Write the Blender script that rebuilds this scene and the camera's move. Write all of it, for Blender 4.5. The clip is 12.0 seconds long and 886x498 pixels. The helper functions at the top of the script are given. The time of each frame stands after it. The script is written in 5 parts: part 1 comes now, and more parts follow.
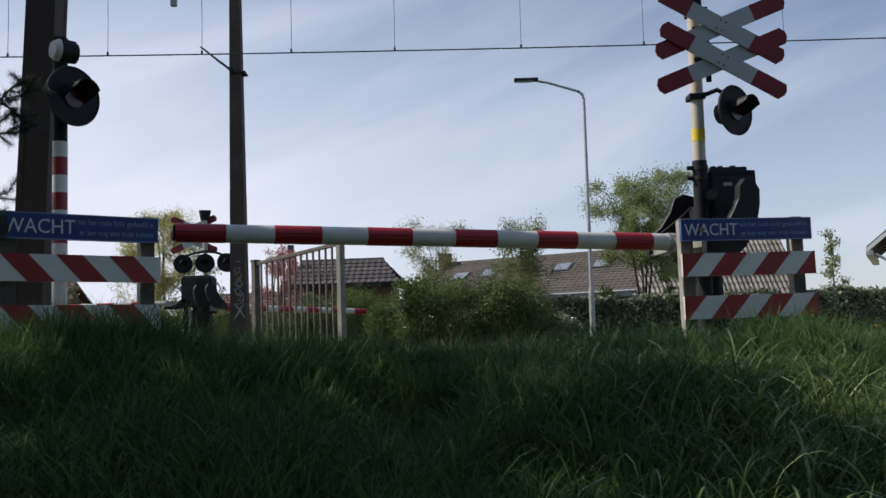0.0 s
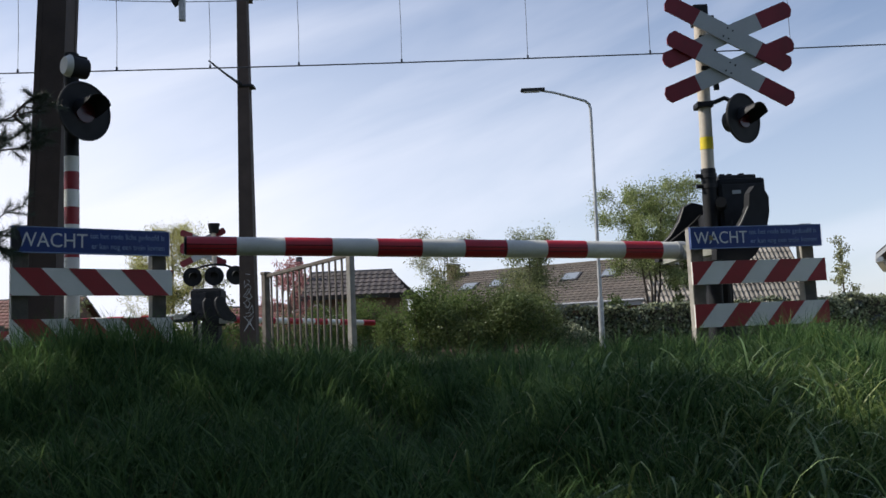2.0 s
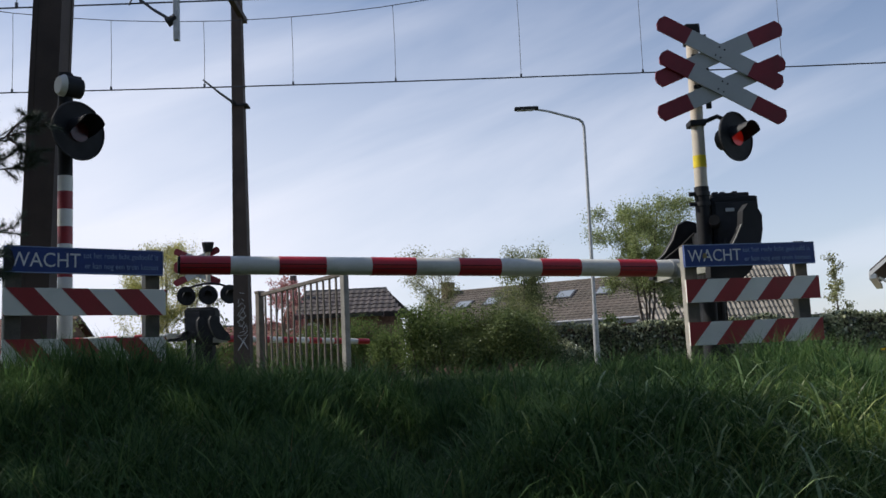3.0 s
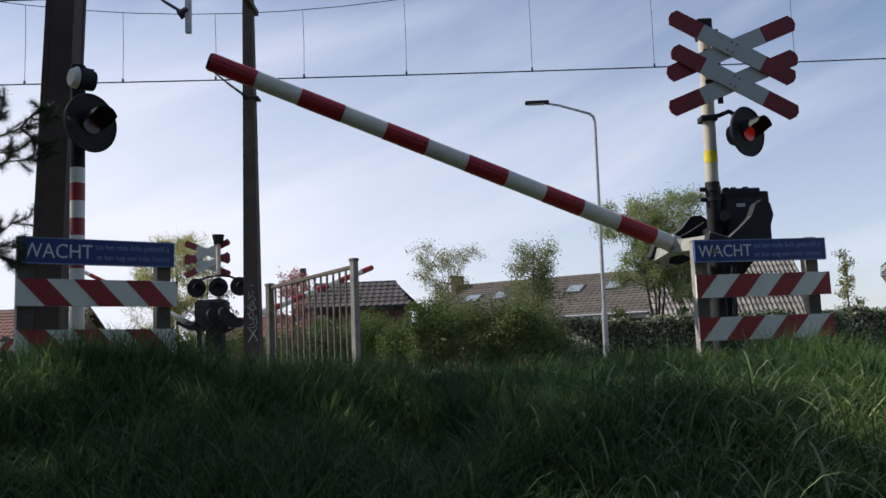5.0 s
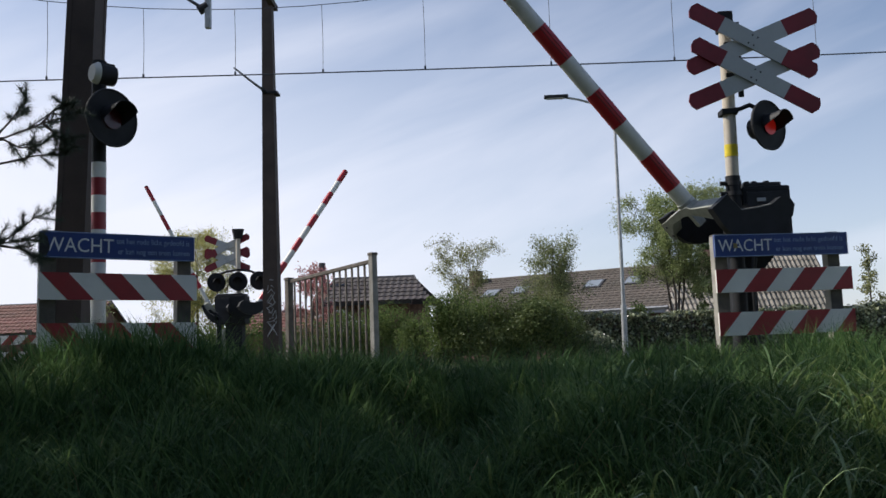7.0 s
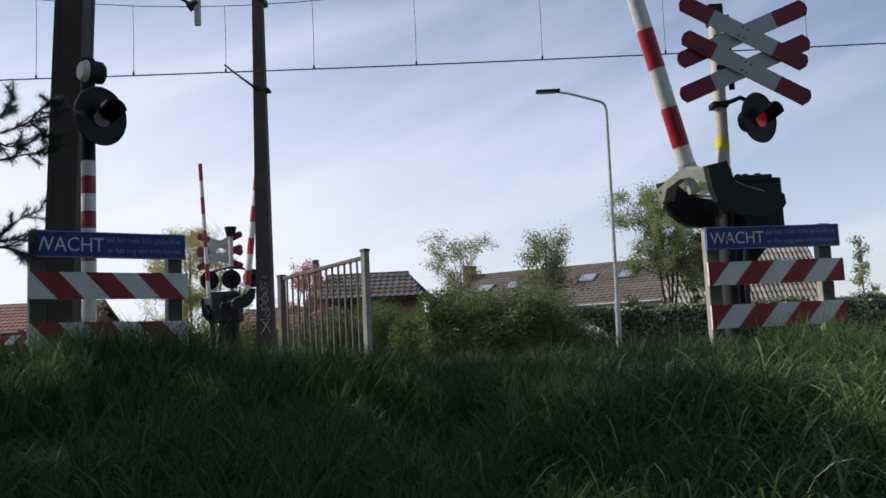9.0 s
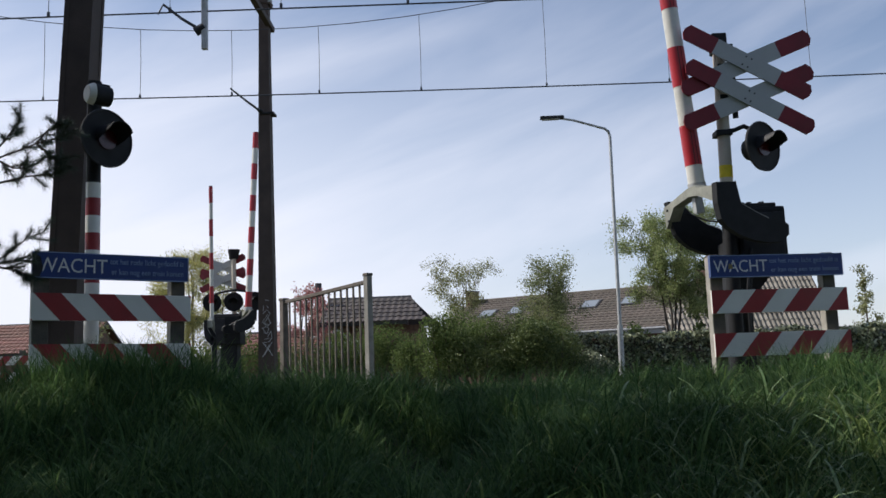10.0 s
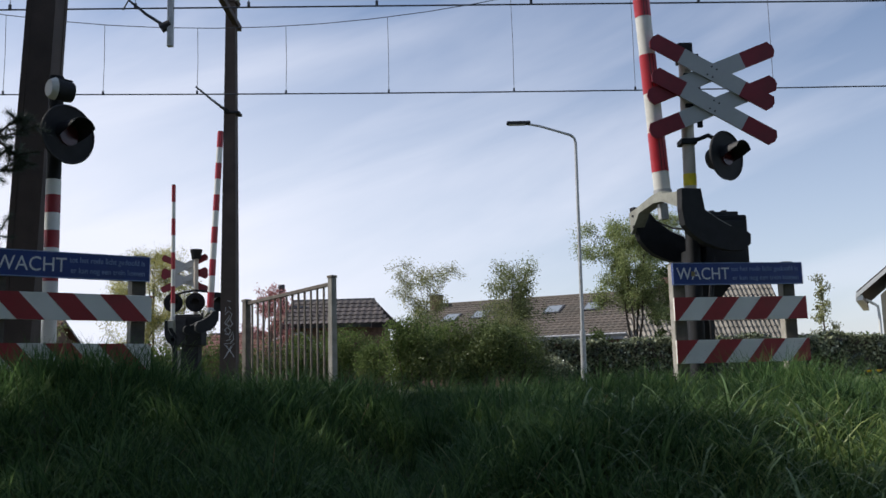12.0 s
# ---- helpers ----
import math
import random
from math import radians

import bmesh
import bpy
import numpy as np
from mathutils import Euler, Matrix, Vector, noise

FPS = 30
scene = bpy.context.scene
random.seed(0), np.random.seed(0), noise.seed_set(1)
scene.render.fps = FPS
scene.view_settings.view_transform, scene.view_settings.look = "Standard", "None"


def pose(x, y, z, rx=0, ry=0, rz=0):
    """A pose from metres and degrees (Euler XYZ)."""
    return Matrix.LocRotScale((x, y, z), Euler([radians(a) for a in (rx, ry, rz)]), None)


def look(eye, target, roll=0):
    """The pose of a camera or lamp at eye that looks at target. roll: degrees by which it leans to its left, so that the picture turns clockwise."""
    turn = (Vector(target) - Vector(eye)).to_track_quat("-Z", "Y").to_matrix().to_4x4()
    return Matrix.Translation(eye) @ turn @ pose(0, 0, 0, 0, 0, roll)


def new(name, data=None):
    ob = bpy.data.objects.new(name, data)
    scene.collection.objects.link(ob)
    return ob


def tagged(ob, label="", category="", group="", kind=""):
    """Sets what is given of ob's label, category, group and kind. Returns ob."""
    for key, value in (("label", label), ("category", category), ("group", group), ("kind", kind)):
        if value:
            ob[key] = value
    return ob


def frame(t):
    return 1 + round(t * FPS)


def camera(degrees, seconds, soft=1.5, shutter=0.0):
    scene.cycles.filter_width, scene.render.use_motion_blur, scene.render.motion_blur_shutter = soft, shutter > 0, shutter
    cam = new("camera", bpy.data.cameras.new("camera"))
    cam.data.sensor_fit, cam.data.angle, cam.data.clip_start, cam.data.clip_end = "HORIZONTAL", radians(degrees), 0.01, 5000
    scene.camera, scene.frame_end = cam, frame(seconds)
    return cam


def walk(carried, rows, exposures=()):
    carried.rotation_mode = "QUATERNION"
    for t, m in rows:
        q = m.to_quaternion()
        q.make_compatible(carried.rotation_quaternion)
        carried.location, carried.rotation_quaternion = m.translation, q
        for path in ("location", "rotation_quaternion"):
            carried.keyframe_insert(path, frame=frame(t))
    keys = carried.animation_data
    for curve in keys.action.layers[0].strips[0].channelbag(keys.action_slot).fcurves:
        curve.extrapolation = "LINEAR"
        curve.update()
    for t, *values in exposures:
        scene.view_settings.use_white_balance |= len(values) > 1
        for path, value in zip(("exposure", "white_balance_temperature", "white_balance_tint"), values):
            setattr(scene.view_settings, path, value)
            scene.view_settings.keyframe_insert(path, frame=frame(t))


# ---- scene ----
cam = camera(51.9, 12.0, soft=1.55)
PATH = [
    (0, (0.012, 0.019, 0.397), (0.013, 2.011, 0.579), -2.0),
    (0.5, (0.007, 0.007, 0.396), (0.026, 2.0, 0.562), -1.9),
    (1, (0.007, 0.004, 0.392), (0.022, 1.998, 0.536), -1.9),
    (1.5, (0.002, 0.011, 0.397), (0.002, 2.004, 0.559), -2.1),
    (2, (-0.006, 0.002, 0.394), (-0.021, 1.991, 0.6), -2.5),
    (2.5, (-0.002, 0.002, 0.4), (-0.012, 1.987, 0.647), -2.5),
    (3, (-0.004, 0.004, 0.398), (-0.005, 1.989, 0.643), -2.7),
    (3.5, (-0.007, -0.006, 0.398), (-0.018, 1.98, 0.637), -2.5),
    (5.5, (-0.008, -0.008, 0.397), (-0.032, 1.978, 0.629), -2.3),
    (6, (-0.004, -0.01, 0.4), (-0.035, 1.976, 0.636), -2.5),
    (6.5, (-0.017, -0.016, 0.398), (-0.078, 1.97, 0.63), -2.2),
    (7, (-0.006, -0.009, 0.394), (-0.07, 1.977, 0.616), -2.1),
    (9, (0.01, 0.005, 0.393), (-0.041, 1.992, 0.605), -2.7),
    (9.5, (0.014, 0.002, 0.394), (-0.046, 1.987, 0.633), -2.6),
    (10, (0.009, 0.005, 0.398), (-0.046, 1.986, 0.664), -2.1),
    (10.5, (0.015, 0.021, 0.39), (-0.01, 2.005, 0.639), -1.5),
    (11, (0.007, 0.011, 0.392), (0.006, 1.994, 0.647), -1.5),
    (11.5, (0.006, 0.024, 0.398), (0.025, 2.006, 0.663), -1.7),
    (12, (0.0, 0.02, 0.401), (0.023, 2.001, 0.672), -1.5),
]
walk(cam, [(t, look(e, g, r)) for t, e, g, r in PATH], exposures=[(0, -0.10, 6500, 12), (0.5, -0.24, 6500, 12), (1.0, 0.12, 6500, 12), (1.5, 0.23, 6500, 12), (2.0, 0.15, 6500, 12), (2.5, 0.01, 6500, 12), (3.5, 0.04, 6500, 12), (12, 0.06, 6500, 12)])

# ---- world and sun ----
SUN_EL, SUN_AZ = 44.0, -80.0   # azimuth from the view's forward, negative to the left
sd = Vector((math.sin(radians(SUN_AZ)) * math.cos(radians(SUN_EL)),
             math.cos(radians(SUN_AZ)) * math.cos(radians(SUN_EL)), math.sin(radians(SUN_EL))))
world = bpy.data.worlds.new("sky")
scene.world = world
world.use_nodes = True
wn, wl = world.node_tree.nodes, world.node_tree.links
wn.clear()
w_out = wn.new("ShaderNodeOutputWorld")
w_bg = wn.new("ShaderNodeBackground")
w_bg.inputs["Strength"].default_value = 0.11
w_sky = wn.new("ShaderNodeTexSky")
w_sky.sky_type = "NISHITA"
w_sky.sun_disc = False
w_sky.sun_elevation, w_sky.sun_rotation = radians(SUN_EL), radians(SUN_AZ)
w_sky.air_density, w_sky.dust_density, w_sky.ozone_density = 1.0, 0.6, 4.0
w_tc = wn.new("ShaderNodeTexCoord")
w_map = wn.new("ShaderNodeMapping")
w_map.vector_type = "TEXTURE"
w_map.inputs["Rotation"].default_value = (0, radians(-19), radians(8))
w_map.inputs["Scale"].default_value = (0.9, 0.9, 0.19)
w_n1 = wn.new("ShaderNodeTexNoise")
w_n1.inputs["Scale"].default_value, w_n1.inputs["Detail"].default_value = 1.7, 7
w_n1.inputs["Distortion"].default_value = 0.35
w_r1 = wn.new("ShaderNodeValToRGB")
w_r1.color_ramp.elements[0].position, w_r1.color_ramp.elements[1].position = 0.43, 0.78
w_mix = wn.new("ShaderNodeMixRGB")
w_mix.inputs["Color2"].default_value = (7.75, 8.15, 9.2, 1)
w_amt = wn.new("ShaderNodeMath")
w_amt.operation = "MULTIPLY"
w_amt.inputs[1].default_value = 0.42
wl.new(w_tc.outputs["Generated"], w_map.inputs["Vector"])
wl.new(w_map.outputs["Vector"], w_n1.inputs["Vector"])
wl.new(w_n1.outputs["Fac"], w_r1.inputs["Fac"])
wl.new(w_r1.outputs["Color"], w_amt.inputs[0])
# haze thickens towards the horizon
w_sep = wn.new("ShaderNodeSeparateXYZ")
w_haze = wn.new("ShaderNodeMapRange")
w_haze.inputs["From Min"].default_value, w_haze.inputs["From Max"].default_value = 0.0, 0.425
w_haze.inputs["To Min"].default_value, w_haze.inputs["To Max"].default_value = 1.32, 0.0
w_add = wn.new("ShaderNodeMath")
w_add.use_clamp = True
wl.new(w_tc.outputs["Generated"], w_sep.inputs["Vector"])
wl.new(w_sep.outputs["Z"], w_haze.inputs["Value"])
# and is brighter on the sun's side
w_dot = wn.new("ShaderNodeVectorMath")
w_dot.operation = "DOT_PRODUCT"
w_dot.inputs[1].default_value = sd
w_side = wn.new("ShaderNodeMapRange")
w_side.inputs["From Min"].default_value, w_side.inputs["From Max"].default_value = 0.05, 0.60
w_side.inputs["To Min"].default_value, w_side.inputs["To Max"].default_value = 0.40, 1.25
w_mul = wn.new("ShaderNodeMath")
w_mul.operation = "MULTIPLY"
wl.new(w_tc.outputs["Generated"], w_dot.inputs[0])
wl.new(w_dot.outputs["Value"], w_side.inputs["Value"])
wl.new(w_haze.outputs["Result"], w_mul.inputs[0])
wl.new(w_side.outputs["Result"], w_mul.inputs[1])
wl.new(w_mul.outputs[0], w_add.inputs[0])
wl.new(w_amt.outputs[0], w_add.inputs[1])
wl.new(w_add.outputs[0], w_mix.inputs["Fac"])
wl.new(w_sky.outputs["Color"], w_mix.inputs["Color1"])
wl.new(w_mix.outputs["Color"], w_bg.inputs["Color"])
wl.new(w_bg.outputs["Background"], w_out.inputs["Surface"])
sun = new("sun", bpy.data.lights.new("sun", "SUN"))
sun.data.energy, sun.data.angle, sun.data.color = 4.6, radians(0.6), (1.0, 0.95, 0.86)
sun.matrix_world = look(sd * 50, (0, 0, 0))

# ---- materials ----
def surface(name, colour, rough=0.6, metal=0.0, vary=0.2, size=6.0, bump=0.15, grain=70.0, stain=None, stain_amount=0.4, island=0.0, each=0.0, translucent=0.0, coat=0.0, spec=0.5):
    """A procedural surface: colour varied at two scales, optional stains, relief."""
    m = bpy.data.materials.new(name)
    m.use_nodes = True
    n, l = m.node_tree.nodes, m.node_tree.links
    p = n["Principled BSDF"]
    p.inputs["Roughness"].default_value, p.inputs["Metallic"].default_value = rough, metal
    p.inputs["Coat Weight"].default_value = coat
    p.inputs["Specular IOR Level"].default_value = spec
    tc = n.new("ShaderNodeTexCoord")
    big, fine = n.new("ShaderNodeTexNoise"), n.new("ShaderNodeTexNoise")
    big.inputs["Scale"].default_value, big.inputs["Detail"].default_value = size, 5
    fine.inputs["Scale"].default_value, fine.inputs["Detail"].default_value = grain, 3
    l.new(tc.outputs["Object"], big.inputs["Vector"])
    l.new(tc.outputs["Object"], fine.inputs["Vector"])
    ramp = n.new("ShaderNodeValToRGB")
    ramp.color_ramp.elements[0].position, ramp.color_ramp.elements[1].position = 0.3, 0.7
    ramp.color_ramp.elements[0].color = [c * (1 - vary) for c in colour] + [1]
    ramp.color_ramp.elements[1].color = [min(1, c * (1 + vary)) for c in colour] + [1]
    l.new(big.outputs["Fac"], ramp.inputs["Fac"])
    out = ramp.outputs["Color"]
    fm = n.new("ShaderNodeMixRGB")
    fm.blend_type = "OVERLAY"
    fm.inputs["Fac"].default_value = min(0.5, vary)
    l.new(out, fm.inputs["Color1"])
    l.new(fine.outputs["Fac"], fm.inputs["Color2"])
    out = fm.outputs["Color"]
    if stain:
        sn = n.new("ShaderNodeTexNoise")
        sn.inputs["Scale"].default_value, sn.inputs["Detail"].default_value = size * 0.6, 9
        sn.inputs["Roughness"].default_value = 0.7
        l.new(tc.outputs["Object"], sn.inputs["Vector"])
        sr = n.new("ShaderNodeValToRGB")
        sr.color_ramp.elements[0].position, sr.color_ramp.elements[1].position = 0.5, 0.75
        sr.color_ramp.elements[1].color = (stain_amount,) * 3 + (1,)
        l.new(sn.outputs["Fac"], sr.inputs["Fac"])
        sm = n.new("ShaderNodeMixRGB")
        sm.inputs["Color2"].default_value = (*stain, 1)
        l.new(sr.outputs["Color"], sm.inputs["Fac"])
        l.new(out, sm.inputs["Color1"])
        out = sm.outputs["Color"]
    for amount, node, socket in ((island, "ShaderNodeNewGeometry", "Random Per Island"), (each, "ShaderNodeObjectInfo", "Random")):
        if amount:
            src = n.new(node)
            rng = n.new("ShaderNodeMapRange")
            rng.inputs["To Min"].default_value, rng.inputs["To Max"].default_value = 1 - amount, 1 + amount
            l.new(src.outputs[socket], rng.inputs["Value"])
            hs = n.new("ShaderNodeHueSaturation")
            l.new(rng.outputs["Result"], hs.inputs["Value"])
            hr = n.new("ShaderNodeMapRange")
            hr.inputs["To Min"].default_value, hr.inputs["To Max"].default_value = 0.5 + amount * 0.05, 0.5 - amount * 0.05
            l.new(src.outputs[socket], hr.inputs["Value"])
            l.new(hr.outputs["Result"], hs.inputs["Hue"])
            l.new(out, hs.inputs["Color"])
            out = hs.outputs["Color"]
    l.new(out, p.inputs["Base Color"])
    if bump:
        b = n.new("ShaderNodeBump")
        b.inputs["Strength"].default_value, b.inputs["Distance"].default_value = bump, 0.01
        l.new(fine.outputs["Fac"], b.inputs["Height"])
        l.new(b.outputs["Normal"], p.inputs["Normal"])
    if translucent:
        tr = n.new("ShaderNodeBsdfTranslucent")
        l.new(out, tr.inputs["Color"])
        mx = n.new("ShaderNodeMixShader")
        mx.inputs["Fac"].default_value = translucent
        l.new(p.outputs["BSDF"], mx.inputs[1])
        l.new(tr.outputs["BSDF"], mx.inputs[2])
        l.new(mx.outputs["Shader"], n["Material Output"].inputs["Surface"])
    return m


WHITE = surface("white_reflective_sheet", (0.72, 0.71, 0.655), 0.5, vary=0.06, size=3, bump=0.04, stain=(0.36, 0.36, 0.30), stain_amount=0.35)
RED = surface("red_reflective_sheet", (0.30, 0.018, 0.026), 0.45, vary=0.15, size=4, bump=0.04, stain=(0.16, 0.03, 0.03), stain_amount=0.4)
BOOMRED = surface("boom_red_foil", (0.40, 0.016, 0.026), 0.35, vary=0.1, size=5, bump=0.03)
BOOMWHITE = surface("boom_white_paint", (0.63, 0.62, 0.57), 0.38, vary=0.08, size=5, bump=0.03, stain=(0.34, 0.34, 0.28), stain_amount=0.5)
OLDWHITE = surface("aged_grey_white_sheet", (0.40, 0.42, 0.42), 0.55, vary=0.06, size=3, bump=0.04, stain=(0.26, 0.27, 0.26), stain_amount=0.4)
OLDRED = surface("aged_dark_red_sheet", (0.19, 0.012, 0.022), 0.5, vary=0.15, size=4, bump=0.04, stain=(0.10, 0.02, 0.025), stain_amount=0.4)
BLUE = surface("blue_enamel", (0.012, 0.040, 0.20), 0.4, vary=0.12, size=4, bump=0.03, stain=(0.03, 0.05, 0.13), stain_amount=0.4)
LETTER = surface("white_lettering", (0.66, 0.68, 0.70), 0.5, vary=0.1, size=20, bump=0)
LETTERFAINT = surface("faded_blue_lettering", (0.24, 0.34, 0.55), 0.5, vary=0.2, size=20, bump=0)
POSTLIGHT = surface("weathered_recycled_post", (0.10, 0.088, 0.072), 0.8, vary=0.3, size=9, bump=0.3, stain=(0.04, 0.035, 0.03))
# lighter copy for the posts' left sides, sunlight put into its colour
POSTSIDE = surface("sunlit_post_side", (0.30, 0.285, 0.25), 0.75, vary=0.2, size=9, bump=0.2, stain=(0.3, 0.27, 0.2))
BLACK = surface("black_painted_steel", (0.013, 0.014, 0.016), 0.65, vary=0.3, size=8, bump=0.1, stain=(0.03, 0.03, 0.028), stain_amount=0.3, spec=0.25)
DARKGREY = surface("dark_grey_casting", (0.022, 0.023, 0.026), 0.6, vary=0.3, size=8, bump=0.15, spec=0.3)
CREAM = surface("cream_pole_paint", (0.53, 0.475, 0.39), 0.5, vary=0.12, size=5, bump=0.05, stain=(0.33, 0.28, 0.2), stain_amount=0.5)
YELLOW = surface("yellow_label", (0.72, 0.56, 0.02), 0.45, vary=0.12, size=20, bump=0.02)
GALV = surface("galvanised_steel", (0.40, 0.41, 0.41), 0.5, 0.3, vary=0.18, size=10, bump=0.08, stain=(0.25, 0.24, 0.2), stain_amount=0.5)
YOKE = surface("grey_green_yoke_paint", (0.27, 0.275, 0.235), 0.5, vary=0.2, size=9, bump=0.08, stain=(0.13, 0.13, 0.10), stain_amount=0.5)
RAILBROWN = surface("rusty_brown_rail", (0.118, 0.100, 0.084), 0.65, 0.1, vary=0.3, size=14, bump=0.2, stain=(0.24, 0.21, 0.17), stain_amount=0.5)
RAILGREY = surface("grey_zinc_post", (0.25, 0.24, 0.215), 0.6, 0.1, vary=0.2, size=10, bump=0.1, stain=(0.14, 0.12, 0.1))
MASTBROWN = surface("brown_mast_steel", (0.060, 0.042, 0.034), 0.75, vary=0.25, size=3, bump=0.25, stain=(0.028, 0.022, 0.02), stain_amount=0.5)
CONCRETE = surface("pale_weathered_concrete", (0.34, 0.33, 0.30), 0.85, vary=0.2, size=6, bump=0.25, stain=(0.16, 0.15, 0.12), stain_amount=0.5)
WIRE = surface("dark_copper_wire", (0.05, 0.055, 0.065), 0.5, 0.3, vary=0.2, bump=0)
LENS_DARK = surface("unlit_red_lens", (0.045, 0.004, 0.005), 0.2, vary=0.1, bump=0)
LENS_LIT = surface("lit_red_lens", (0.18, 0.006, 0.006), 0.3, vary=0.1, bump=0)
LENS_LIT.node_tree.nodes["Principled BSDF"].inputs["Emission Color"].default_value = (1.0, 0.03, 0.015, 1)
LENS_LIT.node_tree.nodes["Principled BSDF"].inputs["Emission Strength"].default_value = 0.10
SOIL = surface("mossy_verge_soil", (0.060, 0.068, 0.034), 0.95, vary=0.4, size=2.0, bump=0.5, grain=40, stain=(0.07, 0.055, 0.03))
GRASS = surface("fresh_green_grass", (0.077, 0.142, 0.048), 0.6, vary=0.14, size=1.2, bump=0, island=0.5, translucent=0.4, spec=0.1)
# two lighter copies of the grass: sheen and sunlight put into the colour
GRASSSHINE = surface("broad_grass_painted_sheen", (0.21, 0.30, 0.12), 0.25, vary=0.25, size=2, bump=0, island=0.4, translucent=0.35)
GRASSPALE = surface("arching_grass_sun_coloured", (0.145, 0.205, 0.06), 0.45, vary=0.25, size=2, bump=0, island=0.45, translucent=0.4, spec=0.35)
STRAW = surface("dry_straw_blades", (0.26, 0.20, 0.09), 0.7, vary=0.25, size=2, bump=0, island=0.4, translucent=0.25)
FLOWER = surface("yellow_petals", (0.75, 0.52, 0.02), 0.6, vary=0.15, bump=0, translucent=0.2)


# ---- mesh helpers ----
def mesh_object(name, bm, material, parent=None, smooth=False):
    me = bpy.data.meshes.new(name)
    bmesh.ops.recalc_face_normals(bm, faces=bm.faces)
    bm.to_mesh(me)
    bm.free()
    for m in material if isinstance(material, (list, tuple)) else [material]:
        me.materials.append(m)
    if smooth:
        for f in me.polygons:
            f.use_smooth = True
        me.set_sharp_from_angle(angle=radians(40))
    ob = new(name, me)
    ob.parent = parent
    return ob


def part(name, bm, material, parent, label="", smooth=False):
    ob = mesh_object(name, bm, material, parent, smooth)
    return tagged(ob, label) if label else ob


def thing(name, m, label, category, group="", kind=""):
    ob = new(name)
    ob.empty_display_size = 0.2
    ob.matrix_basis = m
    return tagged(ob, label, category, group, kind)


def box(centre, size, bevel=0.0, m=None, bm=None):
    bm = bm or bmesh.new()
    r = bmesh.ops.create_cube(bm, size=1.0, matrix=Matrix.Translation(centre) @ (m or Matrix.Identity(4)) @ Matrix.Diagonal((*size, 1)))
    if bevel:
        edges = list({e for v in r["verts"] for e in v.link_edges})
        bmesh.ops.bevel(bm, geom=edges, offset=bevel, segments=2, affect="EDGES", profile=0.6)
    return bm


def rod(p0, p1, r0, r1=None, n=14, bm=None):
    bm = bm or bmesh.new()
    p0, p1 = Vector(p0), Vector(p1)
    d = p1 - p0
    q = d.to_track_quat("Z", "Y").to_matrix().to_4x4()
    bmesh.ops.create_cone(bm, cap_ends=True, segments=n, radius1=r0, radius2=r0 if r1 is None else r1, depth=d.length,
                          matrix=Matrix.Translation((p0 + p1) / 2) @ q)
    return bm


def pipe(points, radii, n=10, bm=None, flat=1.0):
    """A tube along a line of points; flat squeezes its section along the local y axis."""
    bm = bm or bmesh.new()
    pts = [Vector(p) for p in points]
    rings = []
    for i, p in enumerate(pts):
        d = (pts[min(i + 1, len(pts) - 1)] - pts[max(i - 1, 0)]).normalized()
        side = d.cross(Vector((0, 1, 0)) if abs(d.y) < 0.9 else Vector((1, 0, 0))).normalized()
        up = side.cross(d)
        r = radii[i] if isinstance(radii, (list, tuple)) else radii
        rings.append([bm.verts.new(p + side * r * math.cos(2 * math.pi * k / n) + up * r * flat * math.sin(2 * math.pi * k / n)) for k in range(n)])
    for a, b in zip(rings, rings[1:]):
        for k in range(n):
            bm.faces.new((a[k], a[(k + 1) % n], b[(k + 1) % n], b[k]))
    bm.faces.new(rings[0])
    bm.faces.new(rings[-1])
    return bm


def prism(outline, y0, y1, bm=None):
    """A plate with the outline (x, z), from y0 to y1."""
    bm = bm or bmesh.new()
    a = [bm.verts.new((x, y0, z)) for x, z in outline]
    b = [bm.verts.new((x, y1, z)) for x, z in outline]
    bm.faces.new(a)
    bm.faces.new(b)
    for i in range(len(a)):
        j = (i + 1) % len(a)
        bm.faces.new((a[i], a[j], b[j], b[i]))
    return bm


def lettering(text, size, x, z, y, material, parent, name="lettering", width=None, depth=0.0015, apiece=False):
    """Words in the built-in font on the front (-y) of a board."""
    cu = bpy.data.curves.new(name, "FONT")
    cu.body, cu.size, cu.extrude, cu.resolution_u = text, size, depth, 3
    tmp = new(name + "_tmp", cu)
    bpy.context.view_layer.update()
    me = bpy.data.meshes.new_from_object(tmp.evaluated_get(bpy.context.evaluated_depsgraph_get()))
    bpy.data.objects.remove(tmp)
    wide = max(v.co.x for v in me.vertices)
    k = width / wide if width else 1.0
    for v in me.vertices:
        v.co = Vector((x + v.co.x * k, y - v.co.z - depth, z + v.co.y))
    me.materials.append(material)
    if not apiece:
        ob = new(name, me)
        ob.parent = parent
        return tagged(ob, kind="stuff")
    bm = bmesh.new()
    bm.from_mesh(me)
    bmesh.ops.remove_doubles(bm, verts=bm.verts, dist=1e-5)
    left = set(bm.verts)
    while left:
        todo, island = [left.pop()], []
        while todo:
            v = todo.pop()
            island.append(v)
            for e in v.link_edges:
                w = e.other_vert(v)
                if w in left:
                    left.discard(w)
                    todo.append(w)
        one = bmesh.new()
        copy = {v: one.verts.new(v.co) for v in island}
        for f in {f for v in island for f in v.link_faces}:
            one.faces.new([copy[v] for v in f.verts])
        part(name, one, material, parent)
    bm.free()


def smooth(a, b, x):
    """A soft step from 0 at a to 1 at b."""
    t = np.clip((x - a) / (b - a), 0, 1)
    return t * t * (3 - 2 * t)


